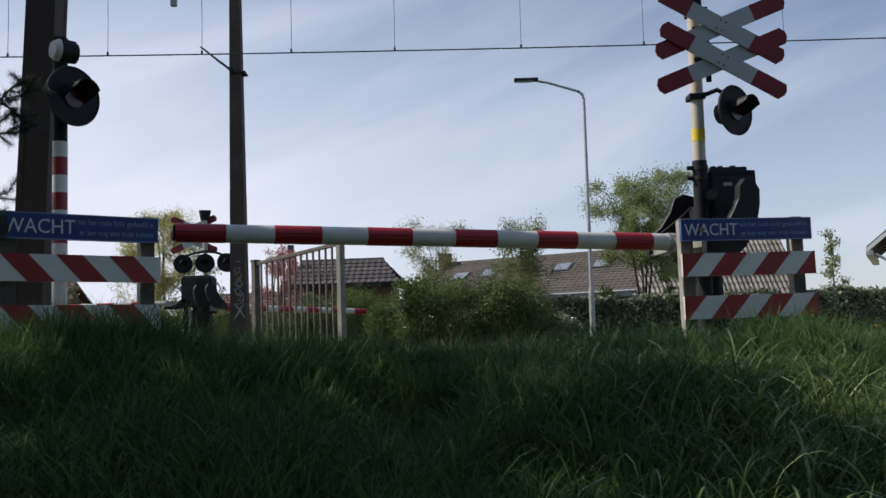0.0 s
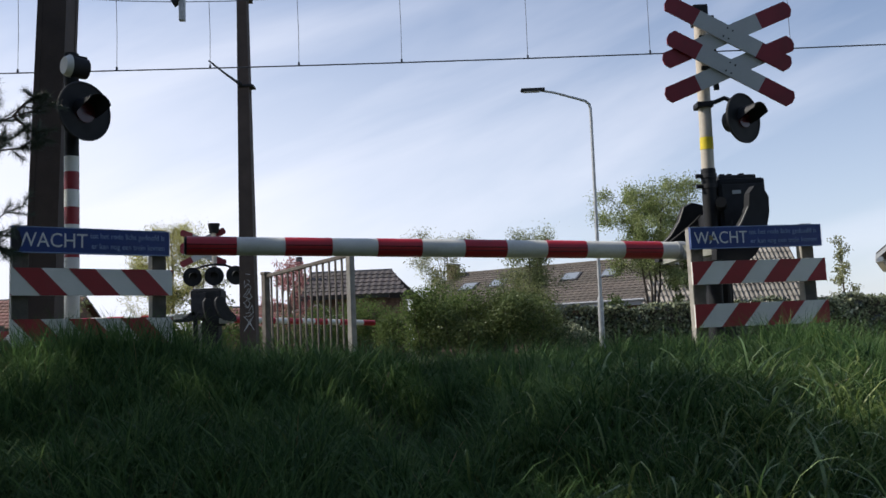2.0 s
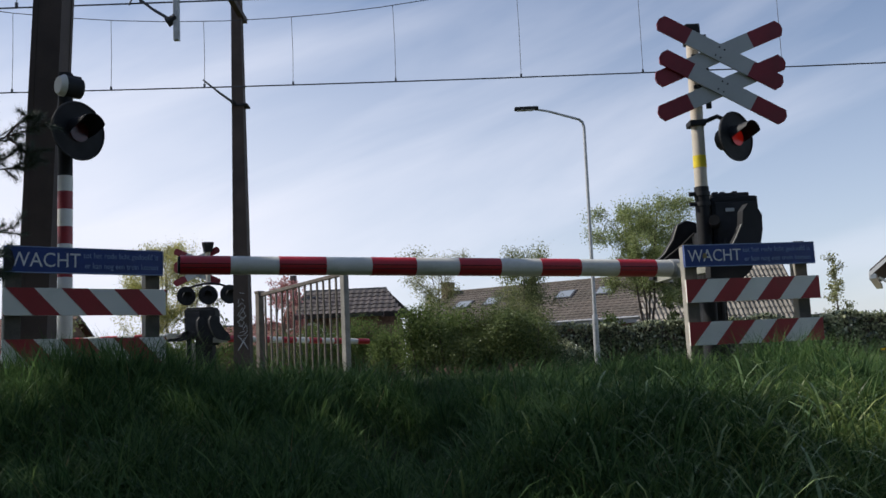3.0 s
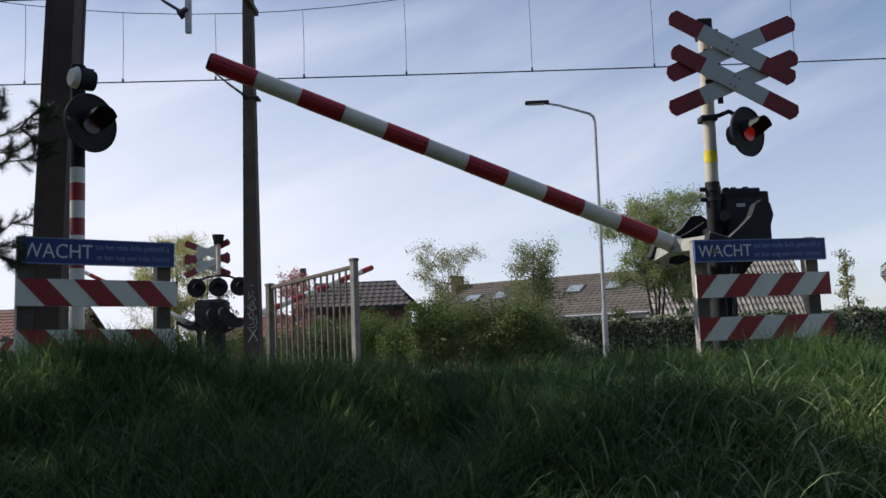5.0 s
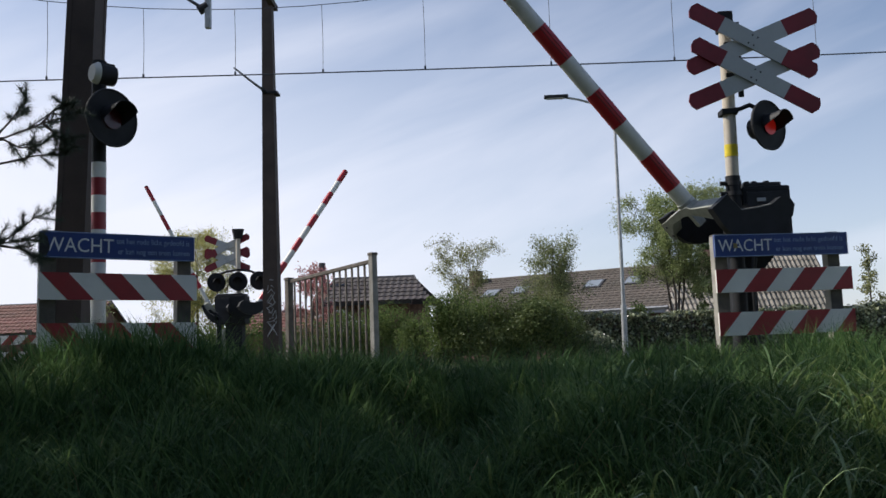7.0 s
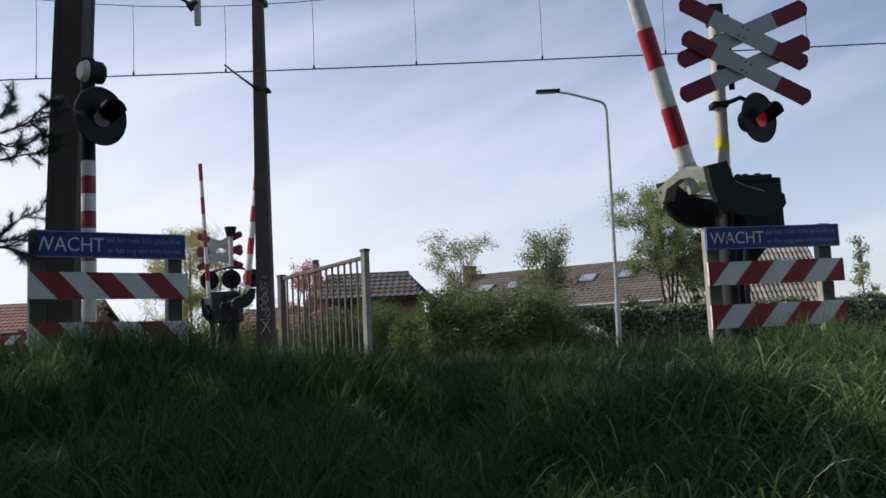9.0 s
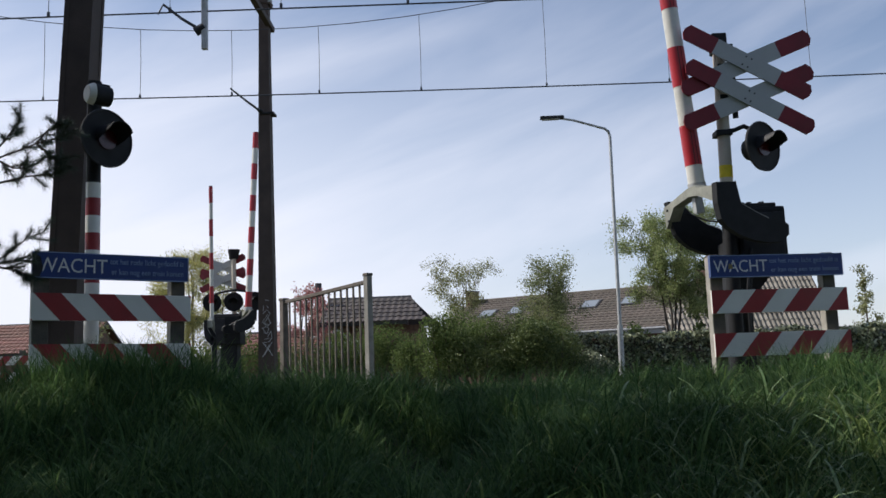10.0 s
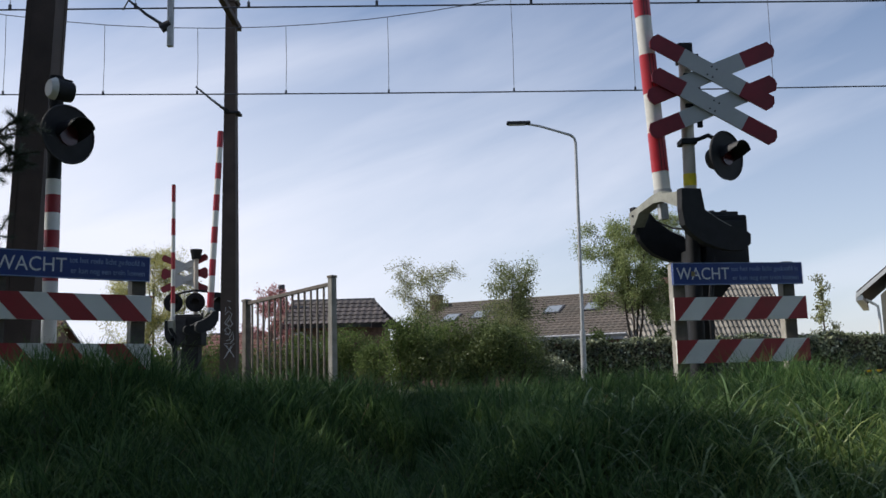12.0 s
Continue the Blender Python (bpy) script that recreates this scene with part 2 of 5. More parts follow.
# ---- ground ----
def ground_height(x, y):
    x, y = np.asarray(x, float), np.asarray(y, float)
    z = -0.62 + 0.70 * smooth(-0.5, 6.2, y)
    z = z - 0.08 * smooth(7.0, 9.0, y) - 0.6 * smooth(26, 40, y)
    z = z - 0.26 * np.exp(-((x + 0.22) / 0.40) ** 2 - ((y - 4.3) / 0.9) ** 2)
    z = z + 0.10 * np.exp(-((x - 0.9) / 0.9) ** 2 - ((y - 4.0) / 1.0) ** 2)
    z = z + 0.10 * np.exp(-((x + 2.3) / 0.7) ** 2 - ((y - 5.4) / 0.8) ** 2) + 0.05 * np.exp(-((x - 2.4) / 0.5) ** 2 - ((y - 6.4) / 0.6) ** 2)
    z = z + np.exp(-((y - 5.6) / 1.8) ** 2) * (0.09 * smooth(-0.8, -2.2, x) + 0.05 - 0.07 * smooth(0.8, 1.8, x) + 0.06 * np.exp(-((x + 0.4) / 1.2) ** 2 - ((y - 6.2) / 1.0) ** 2))
    fade = np.exp(-(np.abs(y - 4) / 12) ** 2)
    return z + fade * (0.035 * np.sin(2.1 * x + 0.7 * y) + 0.03 * np.sin(3.3 * y - 1.4 * x + 1.0))


def make_ground():
    xs = np.unique(np.concatenate([np.linspace(-9, 9, 91), np.linspace(-60, 60, 41), np.linspace(-1500, 1500, 13)]))
    ys = np.unique(np.concatenate([np.linspace(-4, 12, 81), np.linspace(-40, 60, 51), np.linspace(-1500, 1500, 13)]))
    gx, gy = np.meshgrid(xs, ys)
    gz = ground_height(gx, gy)
    w = len(xs)
    verts = np.stack([gx.ravel(), gy.ravel(), gz.ravel()], 1)
    faces = [(j * w + i, j * w + i + 1, (j + 1) * w + i + 1, (j + 1) * w + i) for j in range(len(ys) - 1) for i in range(w - 1)]
    me = bpy.data.meshes.new("ground")
    me.from_pydata(verts.tolist(), [], faces)
    me.materials.append(SOIL)
    for f in me.polygons:
        f.use_smooth = True
    tagged(new("ground", me), "dark soil verge rising to the railway crossing", "ground", kind="structure")


def blades(name, x, y, length, width, material, label, category="grass", lean=(0.1, 0.55), droop=(0.4, 1.5), rows=4, rng=None, head=None, tilt=None):
    """Many curved, tapered blades in one mesh."""
    rng = rng or np.random.default_rng(3)
    n = len(x)
    z = ground_height(x, y) - 0.02
    head = rng.uniform(0, 2 * np.pi, n) if head is None else head
    tilt = rng.uniform(*lean, n) if tilt is None else tilt
    curl = rng.uniform(*droop, n)
    face = head + np.pi / 2 + rng.normal(0, 0.4, n)
    px, py, pz = x.copy(), y.copy(), z.copy()
    cols = []
    for j in range(rows + 1):
        s = j / rows
        wj = width * (0.55 + 0.45 * math.sin(math.pi * min(1, 0.25 + s * 0.75))) * (1 - s ** 2.5) * 0.5
        if j == rows:
            cols.append(np.stack([px, py, pz], 1)[:, None, :])
        else:
            dx, dy = np.cos(face) * wj, np.sin(face) * wj
            cols.append(np.stack([np.stack([px - dx, py - dy, pz], 1), np.stack([px + dx, py + dy, pz], 1)], 1))
        a = tilt + curl * s ** 1.3
        step = length / rows
        px = px + np.sin(a) * np.cos(head) * step
        py = py + np.sin(a) * np.sin(head) * step
        pz = pz + np.cos(a) * step
    v = np.concatenate(cols, 1)
    k = v.shape[1]
    base = (np.arange(n) * k)[:, None]
    quads = np.concatenate([base + np.array([2 * j, 2 * j + 1, 2 * j + 3, 2 * j + 2]) for j in range(rows - 1)], 0)
    tris = base + np.array([2 * rows - 2, 2 * rows - 1, 2 * rows])
    me = bpy.data.meshes.new(name)
    nq, nt = len(quads), len(tris)
    me.vertices.add(n * k)
    me.vertices.foreach_set("co", v.reshape(-1).astype(np.float32))
    me.loops.add(nq * 4 + nt * 3)
    me.loops.foreach_set("vertex_index", np.concatenate([quads.ravel(), tris.ravel()]).astype(np.int32))
    me.polygons.add(nq + nt)
    me.polygons.foreach_set("loop_start", np.concatenate([np.arange(nq) * 4, nq * 4 + np.arange(nt) * 3]).astype(np.int32))
    me.polygons.foreach_set("use_smooth", np.ones(nq + nt, bool))
    me.update(calc_edges=True)
    me.validate()
    me.materials.append(material)
    return tagged(new(name, me), label, category, kind="stuff")


def make_grass():
    rng = np.random.default_rng(11)

    def wedge(n, y0, y1, power=1.0):
        y = y0 + (y1 - y0) * rng.random(n) ** power
        x = (rng.random(n) * 2 - 1) * (0.56 * y + 0.7)
        return x, y

    def patchy(x, y, k):
        keep = (np.sin(1.9 * x + 0.8 * y + k) + np.sin(2.7 * y - 1.3 * x + 2 * k) + rng.normal(0, 0.8, len(x))) > -0.6
        return x[keep], y[keep]

    def clumps(n, each, y0, y1, reach, tall, wide, material, label, power=0.85, rows=4, from_x=-9.0):
        """Tussocks: blades that spread outwards from shared roots."""
        cx, cy = wedge(n, y0, y1, power)
        cx, cy = cx[cx > from_x], cy[cx > from_x]
        n = len(cx)
        big = rng.uniform(0.65, 1.25, n)
        cx, cy, big = np.repeat(cx, each), np.repeat(cy, each), np.repeat(big, each)
        away = rng.uniform(0, 2 * np.pi, len(cx))
        d = np.abs(rng.normal(0, reach, len(cx))) * big
        lean = np.repeat(rng.normal(0, 0.25, (n, 2)), each, axis=0)
        hx, hy = np.cos(away) * (0.25 + d / reach * 0.5) + lean[:, 0], np.sin(away) * (0.25 + d / reach * 0.5) + lean[:, 1]
        blades("grass", cx + np.cos(away) * d, cy + np.sin(away) * d, rng.uniform(*tall, len(cx)) * big * (0.72 + 0.28 * smooth(1.5, 4.0, cy)), rng.uniform(*wide, len(cx)), material, label,
               droop=(0.7, 2.7), rows=rows, rng=rng, head=np.arctan2(hy, hx), tilt=np.clip(0.08 + 0.45 * np.hypot(hx, hy) + rng.normal(0, 0.1, len(cx)), 0, 1.2))

    clumps(1900, 46, 1.1, 7.8, 0.085, (0.16, 0.40), (0.0045, 0.0095), GRASS, "thick green uncut verge grass in tussocks", rows=5)
    x, y = wedge(36000, 1.0, 8.0, 0.85)
    blades("grass", x, y, rng.uniform(0.10, 0.26, len(x)), rng.uniform(0.004, 0.009, len(x)), GRASS, "short green undergrowth of the verge", rows=3, droop=(0.5, 2.0), rng=rng)
    clumps(120, 80, 4.9, 6.7, 0.07, (0.28, 0.46), (0.004, 0.008), GRASS, "taller grass tufts along the verge's crest", 1.0)
    clumps(520, 22, 1.6, 7.0, 0.09, (0.26, 0.46), (0.007, 0.012), GRASS, "broad bowed grass blades over the verge", 0.9, 6)
    clumps(90, 16, 2.2, 6.4, 0.06, (0.25, 0.42), (0.004, 0.008), GRASSPALE, "bowed blades in sunlit colour among dark grass", 1.0, 6, 0.0)
    # lighter blades paint the sunlit look of the right verge
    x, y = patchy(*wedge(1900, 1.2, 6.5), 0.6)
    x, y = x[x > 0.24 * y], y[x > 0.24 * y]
    blades("grass", x, y, rng.uniform(0.35, 0.58, len(x)), rng.uniform(0.005, 0.009, len(x)), GRASSPALE, "long arching grass blades in a sunlit colour",
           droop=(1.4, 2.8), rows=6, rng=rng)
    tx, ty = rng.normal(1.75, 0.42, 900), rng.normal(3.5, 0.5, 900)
    blades("grass", tx, ty, rng.uniform(0.3, 0.62, 900), rng.uniform(0.007, 0.013, 900), GRASSPALE, "tall grass tussock with arching blades coloured as sunlit",
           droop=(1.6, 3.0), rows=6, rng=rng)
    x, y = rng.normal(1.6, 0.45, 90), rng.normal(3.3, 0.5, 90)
    blades("grass", x, y, rng.uniform(0.5, 0.8, 90), rng.uniform(0.009, 0.015, 90), GRASSSHINE, "long blades with painted sheen that bow over a tussock",
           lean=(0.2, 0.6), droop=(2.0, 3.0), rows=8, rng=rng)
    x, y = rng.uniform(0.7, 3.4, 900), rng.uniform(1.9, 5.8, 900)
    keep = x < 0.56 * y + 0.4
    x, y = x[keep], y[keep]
    blades("grass", x, y, rng.uniform(0.26, 0.48, len(x)), rng.uniform(0.004, 0.008, len(x)), GRASSPALE, "pale grass coloured as sunlit, bending over the verge",
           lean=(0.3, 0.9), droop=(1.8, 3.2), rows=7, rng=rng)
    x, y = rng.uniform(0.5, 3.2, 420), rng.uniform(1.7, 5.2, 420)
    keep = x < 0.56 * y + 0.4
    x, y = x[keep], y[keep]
    blades("grass", x, y, rng.uniform(0.34, 0.62, len(x)), rng.uniform(0.008, 0.014, len(x)), GRASSSHINE, "single broad blades with painted sheen that arch over the grass",
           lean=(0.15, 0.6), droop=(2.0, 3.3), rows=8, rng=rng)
    x, y = wedge(260, 1.6, 5.5)
    blades("grass", x, y, rng.uniform(0.3, 0.5, len(x)), rng.uniform(0.007, 0.012, len(x)), GRASSPALE, "broad arching blades above the dark grass",
           lean=(0.15, 0.6), droop=(1.8, 3.2), rows=8, rng=rng)
    x, y = patchy(*wedge(1200, 2.0, 6.0), 2.4)
    blades("grass", x, y, rng.uniform(0.15, 0.4, len(x)), rng.uniform(0.003, 0.006, len(x)), STRAW, "dry straw blades among green grass",
           lean=(0.3, 1.2), rng=rng)
    for cx, cy, n in ((-2.25, 5.55, 900), (-1.9, 5.7, 500), (2.55, 6.6, 900), (-3.3, 5.2, 600), (-2.78, 5.75, 700), (-2.5, 5.9, 500)):
        x, y = rng.normal(cx, 0.2, n), rng.normal(cy, 0.15, n)
        blades("grass", x, y, rng.uniform(0.3, 0.55, n), rng.uniform(0.006, 0.011, n), GRASS, "tall dark green grass tuft beside a sign", rng=rng)
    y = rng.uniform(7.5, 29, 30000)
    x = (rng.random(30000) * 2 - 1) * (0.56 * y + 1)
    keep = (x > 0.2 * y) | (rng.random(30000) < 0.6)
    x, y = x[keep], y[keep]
    blades("grass", x, y, rng.uniform(0.06, 0.18, len(x)), rng.uniform(0.006, 0.013, len(x)), GRASSPALE, "short grass beside the railway coloured as sunlit",
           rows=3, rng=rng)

    rest = np.random.default_rng(12)
    x, y = rest.uniform(-7, 7, 26000), rest.uniform(-4, 7.5, 26000)
    keep = (np.abs(x) > 0.56 * y + 0.5) | (y < 0.6)
    x, y = x[keep], y[keep]
    blades("grass", x, y, rest.uniform(0.10, 0.24, len(x)), rest.uniform(0.005, 0.010, len(x)), GRASS, "short green grass of the lower verge", rows=3, droop=(0.5, 2.0), rng=rest)


make_ground()
make_grass()


# ---- warning fences ----
def stripe_board(parent, width, height, z, lean, first_red, name="striped_board"):
    """A white board with slanting red stripes, standing on edge in the x-z plane, its face to -y."""
    board = part(name, box((width / 2, 0, z), (width, 0.028, height), 0.003), WHITE, parent, "white board with slanting red stripes")
    pitch, k = (0.209 if lean > 0 else 0.192), -8
    z0, z1 = z - height / 2, z + height / 2
    shift = height * (0.86 if lean > 0 else 0.80) * lean
    while k < 16:
        a = first_red + 2 * k * pitch
        quad = [(a, z0), (a + pitch, z0), (a + pitch + shift, z1), (a + shift, z1)]
        # clip to the board's ends
        for lim, sign in ((0.0, 1), (width, -1)):
            out = []
            for i, p in enumerate(quad):
                q = quad[(i + 1) % len(quad)]
                ip, iq = (p[0] - lim) * sign >= 0, (q[0] - lim) * sign >= 0
                if ip:
                    out.append(p)
                if ip != iq:
                    f = (lim - p[0]) / (q[0] - p[0])
                    out.append((lim, p[1] + f * (q[1] - p[1])))
            quad = out
            if len(quad) < 3:
                break
        if len(quad) >= 3:
            part("red_stripe", prism(quad, -0.0165, -0.0142), RED, board)
        k += 1
    return board


def warning_fence(m, width, lean, first, post_at, label, sticker):
    f = thing("warning_fence", m, label, "fence", "warning fences at the crossing")
    for x in post_at:
        post = part("post", box((x, 0.078, 0.52), (0.11, 0.10, 1.64), 0.008), POSTLIGHT, f, "dark weathered square post")
        # thin strip that paints the sunlit left side onto the post
        part("lit_post_side", box((x - 0.0575, 0.078, 0.52), (0.006, 0.088, 1.6)), POSTSIDE, post, "pale side face with sunlight in its colour")
    stripe_board(f, width, 0.205, 0.535, lean, first[0])
    stripe_board(f, width, 0.205, 0.915, lean, first[1])
    sign = part("warning_sign", box((width / 2 - 0.012, -0.004, 1.228), (width - 0.02, 0.03, 0.200), 0.004), BLUE, f, "dark blue enamel sign with white lettering")
    rim = bmesh.new()
    for cz in (1.3235, 1.1325):
        box((width / 2 - 0.012, -0.0215, cz), (width - 0.026, 0.005, 0.006), bm=rim)
    for cx in (0.002, width - 0.026):
        box((cx, -0.0215, 1.228), (0.006, 0.005, 0.19), bm=rim)
    part("sign_rim", rim, LETTERFAINT, sign, "thin paler blue rim")
    lettering("WACHT", 0.155, 0.035, 1.176, -0.0200, LETTER, sign, "letter", width=0.50, apiece=True)
    lettering("tot het rode licht gedoofd is", 0.062, 0.555, 1.250, -0.0200, LETTERFAINT, sign, width=width - 0.62)
    lettering("er kan nog een trein komen", 0.062, 0.565, 1.170, -0.0200, LETTERFAINT, sign, width=width - 0.63)
    if sticker:
        part("sticker", prism([(0.168, 1.205), (0.212, 1.205), (0.205, 1.245), (0.175, 1.25)], -0.0245, -0.0235), STRAW, sign, "small torn brown sticker")
    else:
        part("lichen", prism([(0.0, 1.14), (0.05, 1.14), (0.075, 1.20), (0.055, 1.29), (0.0, 1.315)], -0.0255, -0.0245), DARKGREY, sign, "dark soot stain at the sign's end")
    return f


warning_fence(pose(2.135, 8.10, 0, 0, 0, 8.5), 1.27, 1.0, (-0.18, -0.18), (0.075, 1.135), "striped red-white crossing fence with a blue warning sign", True)
warning_fence(pose(-3.232, 6.60, 0.065, 0, 0.4, 35.0), 1.19, -1.15, (0.205, 0.205), (0.075, 1.10), "striped red-white fence with a sooty blue warning sign", False)


# ---- signals ----
def signal_lamp(parent, m, name="signal_lamp"):
    """A round dark shield with a hooded red lens; it faces -y."""
    lamp = new(name)
    lamp.parent, lamp.matrix_basis = parent, m
    part("shield", rod((0, 0.012, 0), (0, -0.012, 0), 0.238, n=36), BLACK, lamp, "round black shield", True)
    rim = bmesh.new()
    ring = [(0.239 * math.cos(2 * math.pi * k / 32), -0.013, 0.239 * math.sin(2 * math.pi * k / 32)) for k in range(33)]
    pipe(ring, 0.009, 6, rim)
    part("shield_rim", rim, DARKGREY, lamp)
    part("lamp_body", rod((0, 0.012, 0), (0, 0.17, 0), 0.16, 0.10, n=24), BLACK, lamp, "", True)
    hood = bmesh.new()
    n = 24
    rows = []
    for depth, r, bottom in ((0, 0.105, -0.5), (-0.10, 0.110, -0.1), (-0.21, 0.114, 0.35)):
        rows.append([[hood.verts.new((rr * math.cos(a), depth, rr * math.sin(a))) for a in np.linspace(bottom, math.pi - bottom, n)] for rr in (r, r - 0.006)])
    for (a, a2), (b, b2) in zip(rows, rows[1:]):
        for k in range(n - 1):
            hood.faces.new((a[k], a[k + 1], b[k + 1], b[k]))
            hood.faces.new((a2[k], a2[k + 1], b2[k + 1], b2[k]))
    for k in range(n - 1):
        hood.faces.new((rows[-1][0][k], rows[-1][0][k + 1], rows[-1][1][k + 1], rows[-1][1][k]))
    part("hood", hood, DARKGREY, lamp, "black visor over the lens", True)
    return lamp


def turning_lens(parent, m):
    """An added disc, glowing red on one side and dull on the other, turned to imitate flashing."""
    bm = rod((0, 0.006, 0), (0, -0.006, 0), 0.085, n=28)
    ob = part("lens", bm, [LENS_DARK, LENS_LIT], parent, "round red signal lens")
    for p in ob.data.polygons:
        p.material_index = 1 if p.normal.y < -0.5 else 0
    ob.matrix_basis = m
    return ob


def blade(parent, centre, angle, y, length=1.30, width=0.172, red=0.34):
    """One board of a crossbuck: a pale middle with red pointed ends."""
    c = 0.035
    l2, w2 = length / 2, width / 2
    turn = Matrix.Translation((centre[0], y, centre[1])) @ Matrix.Rotation(radians(angle), 4, "Y")
    b = part("crossbuck_board", prism([(-l2 + red, -w2), (l2 - red, -w2), (l2 - red, w2), (-l2 + red, w2)], -0.012, 0.012), OLDWHITE, parent, "white crossbuck board with red ends")
    b.matrix_basis = turn
    part("red_end", prism([(-l2 + red, -w2), (-l2 + red, w2), (-l2 + c, w2), (-l2, w2 - c * 1.6), (-l2, -w2 + c * 1.6), (-l2 + c, -w2)], -0.0125, 0.0125), OLDRED, b)
    part("red_end", prism([(l2 - red, -w2), (l2 - red, w2), (l2 - c, w2), (l2, w2 - c * 1.6), (l2, -w2 + c * 1.6), (l2 - c, -w2)], -0.0125, 0.0125), OLDRED, b)
    for sx in (-0.028, 0.028):
        for sz in (-0.045, 0.045):
            part("bolt", rod((sx, -0.012, sz), (sx, -0.02, sz), 0.008, n=8), BLACK, b)
    return b


def crossing_signal():
    s = thing("crossing_signal", pose(2.543, 8.78, 0), "cream crossing signal post with double red-white crossbuck and lamp", "railway signal")
    lean = (0.028, -0.0)   # it leans a little to the right at the top
    top = 3.58
    part("pole", rod((0, 0, 1.95), (lean[0], 0, top), 0.062, 0.060, 24), CREAM, s, "cream painted steel pole", True)
    part("pole_base", rod((-0.03, 0, -0.1), (0, 0, 1.97), 0.070, 0.070, 24), BLACK, s, "black lower pole", True)
    part("cap", box((lean[0] - 0.005, 0, top - 0.07), (0.15, 0.15, 0.20), 0.02), BLACK, s, "black cap box")
    part("label_band", rod((0.004, 0, 2.16), (0.006, 0, 2.28), 0.0645, n=24), YELLOW, s, "yellow label band", True)
    part("crossbuck_bracket", box((0.12, -0.07, 3.11), (0.05, 0.03, 0.75), 0.004), BLACK, s)
    for z in (3.27, 2.96):
        part("bracket_arm", box((0.09, -0.05, z), (0.20, 0.05, 0.04)), BLACK, s)
    for cz in (3.285, 2.94):
        blade(s, (0.25, cz - 0.012), -21.0, -0.100, 1.36, 0.165)
        blade(s, (0.25, cz - 0.012), 31.0, -0.130, 1.36, 0.160)
    arm = pipe([(0.0, -0.02, 2.62), (0.10, -0.05, 2.62), (0.20, -0.04, 2.66), (0.28, -0.03, 2.62)], 0.022)
    part("lamp_arm", arm, BLACK, s, "", True)
    for kz in (1.80, 1.90):
        part("clamp_bolt", rod((-0.13, -0.02, kz), (-0.05, -0.02, kz), 0.022, n=10), BLACK, s)
        part("clamp_band", rod((0.0, 0, kz - 0.02), (0.0, 0, kz + 0.02), 0.078, n=20), DARKGREY, s, "", True)
    part("clamp", box((0, 0, 2.60), (0.16, 0.17, 0.055), 0.01), BLACK, s)
    m = pose(0.335, -0.12, 2.43, 0, 6, 35)
    lamp = signal_lamp(s, m)
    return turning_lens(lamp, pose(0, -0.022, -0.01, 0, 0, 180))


def bell_signal():
    s = thing("striped_signal_post", pose(-3.115, 7.42, 0), "red-white striped signal post with hooded lamp and bell", "railway signal")
    part("pole", rod((0, 0, -0.1), (0, 0, 2.95), 0.058, n=24), BLACK, s, "black pole", True)
    edges = (2.07, 1.94, 1.79, 1.645, 1.50, 1.36, 1.225, 0.2)
    for i, (top, low) in enumerate(zip(edges, edges[1:])):
        part("red_band" if i % 2 else "white_band", rod((0, 0, low), (0, 0, top), 0.060, n=24), RED if i % 2 else WHITE, s, "", True)
    lamp = signal_lamp(s, pose(0.155, -0.13, 2.415, 0, 3, 57))
    part("lamp_arm", pipe([(0, 0, 2.50), (0.03, -0.03, 2.5), (0.05, -0.06, 2.45)], 0.03), BLACK, s)
    bell = new("bell")
    bell.parent, bell.matrix_basis = s, pose(0.02, -0.03, 2.83, 0, 0, 48)
    part("bell_body", rod((-0.03, 0, 0), (0.12, 0, 0), 0.095, 0.085, 24), BLACK, bell, "black bell housing", True)
    part("gong", rod((-0.075, 0, 0), (-0.03, 0, 0), 0.070, 0.098, 24), WHITE, bell, "grey metal gong", True)
    part("bell_bracket", box((0.06, 0, 0.09), (0.12, 0.05, 0.02), 0.004), BLACK, bell)
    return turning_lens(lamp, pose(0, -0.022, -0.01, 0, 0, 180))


# ---- barriers ----
def barrier_machine(m, name="barrier_machine"):
    b = thing(name, m, "black barrier drive cabinet on a steel stand", "barrier machine")
    part("cabinet", box((0.19, 0.06, 0.06), (0.46, 0.52, 0.60), 0.03), BLACK, b, "black cast cabinet")
    part("cabinet_door", box((0.19, -0.208, 0.05), (0.40, 0.02, 0.50), 0.012), DARKGREY, b, "flat dark cabinet door")
    part("lid", box((0.17, 0.06, 0.375), (0.36, 0.44, 0.05), 0.015), DARKGREY, b)
    for x in (0.03, 0.10, 0.22):
        part("lid_hinge", box((x, -0.1, 0.405), (0.05, 0.08, 0.022), 0.008), BLACK, b)
    part("type_plate", box((0.13, -0.224, 0.22), (0.085, 0.006, 0.035), 0.002), GALV, b, "small pale maker's plate")
    part("stand", box((-0.035, 0.06, -0.80), (0.24, 0.20, 1.68), 0.015), BLACK, b, "black steel stand")
    part("support_bracket", prism([(-0.10, -0.62), (0.02, -0.62), (0.34, -0.25), (-0.10, -0.23)], 0.02, 0.10), BLACK, b, "black bracket under the cabinet")
    part("cable_conduit", pipe([(0.045, -0.04, -1.60), (0.045, -0.05, -0.75), (0.06, -0.05, -0.5), (0.10, -0.03, -0.26)], 0.018, 8), DARKGREY, b)
    part("axle", rod((-0.10, -0.46, 0.095), (0.20, 0.46, 0.095), 0.05, n=18), BLACK, b)
    part("conduit", pipe([(-0.02, -0.24, -1.5), (-0.02, -0.25, -0.5), (0.02, -0.25, -0.2), (0.06, -0.22, -0.05)], 0.016), DARKGREY, b)
    return b


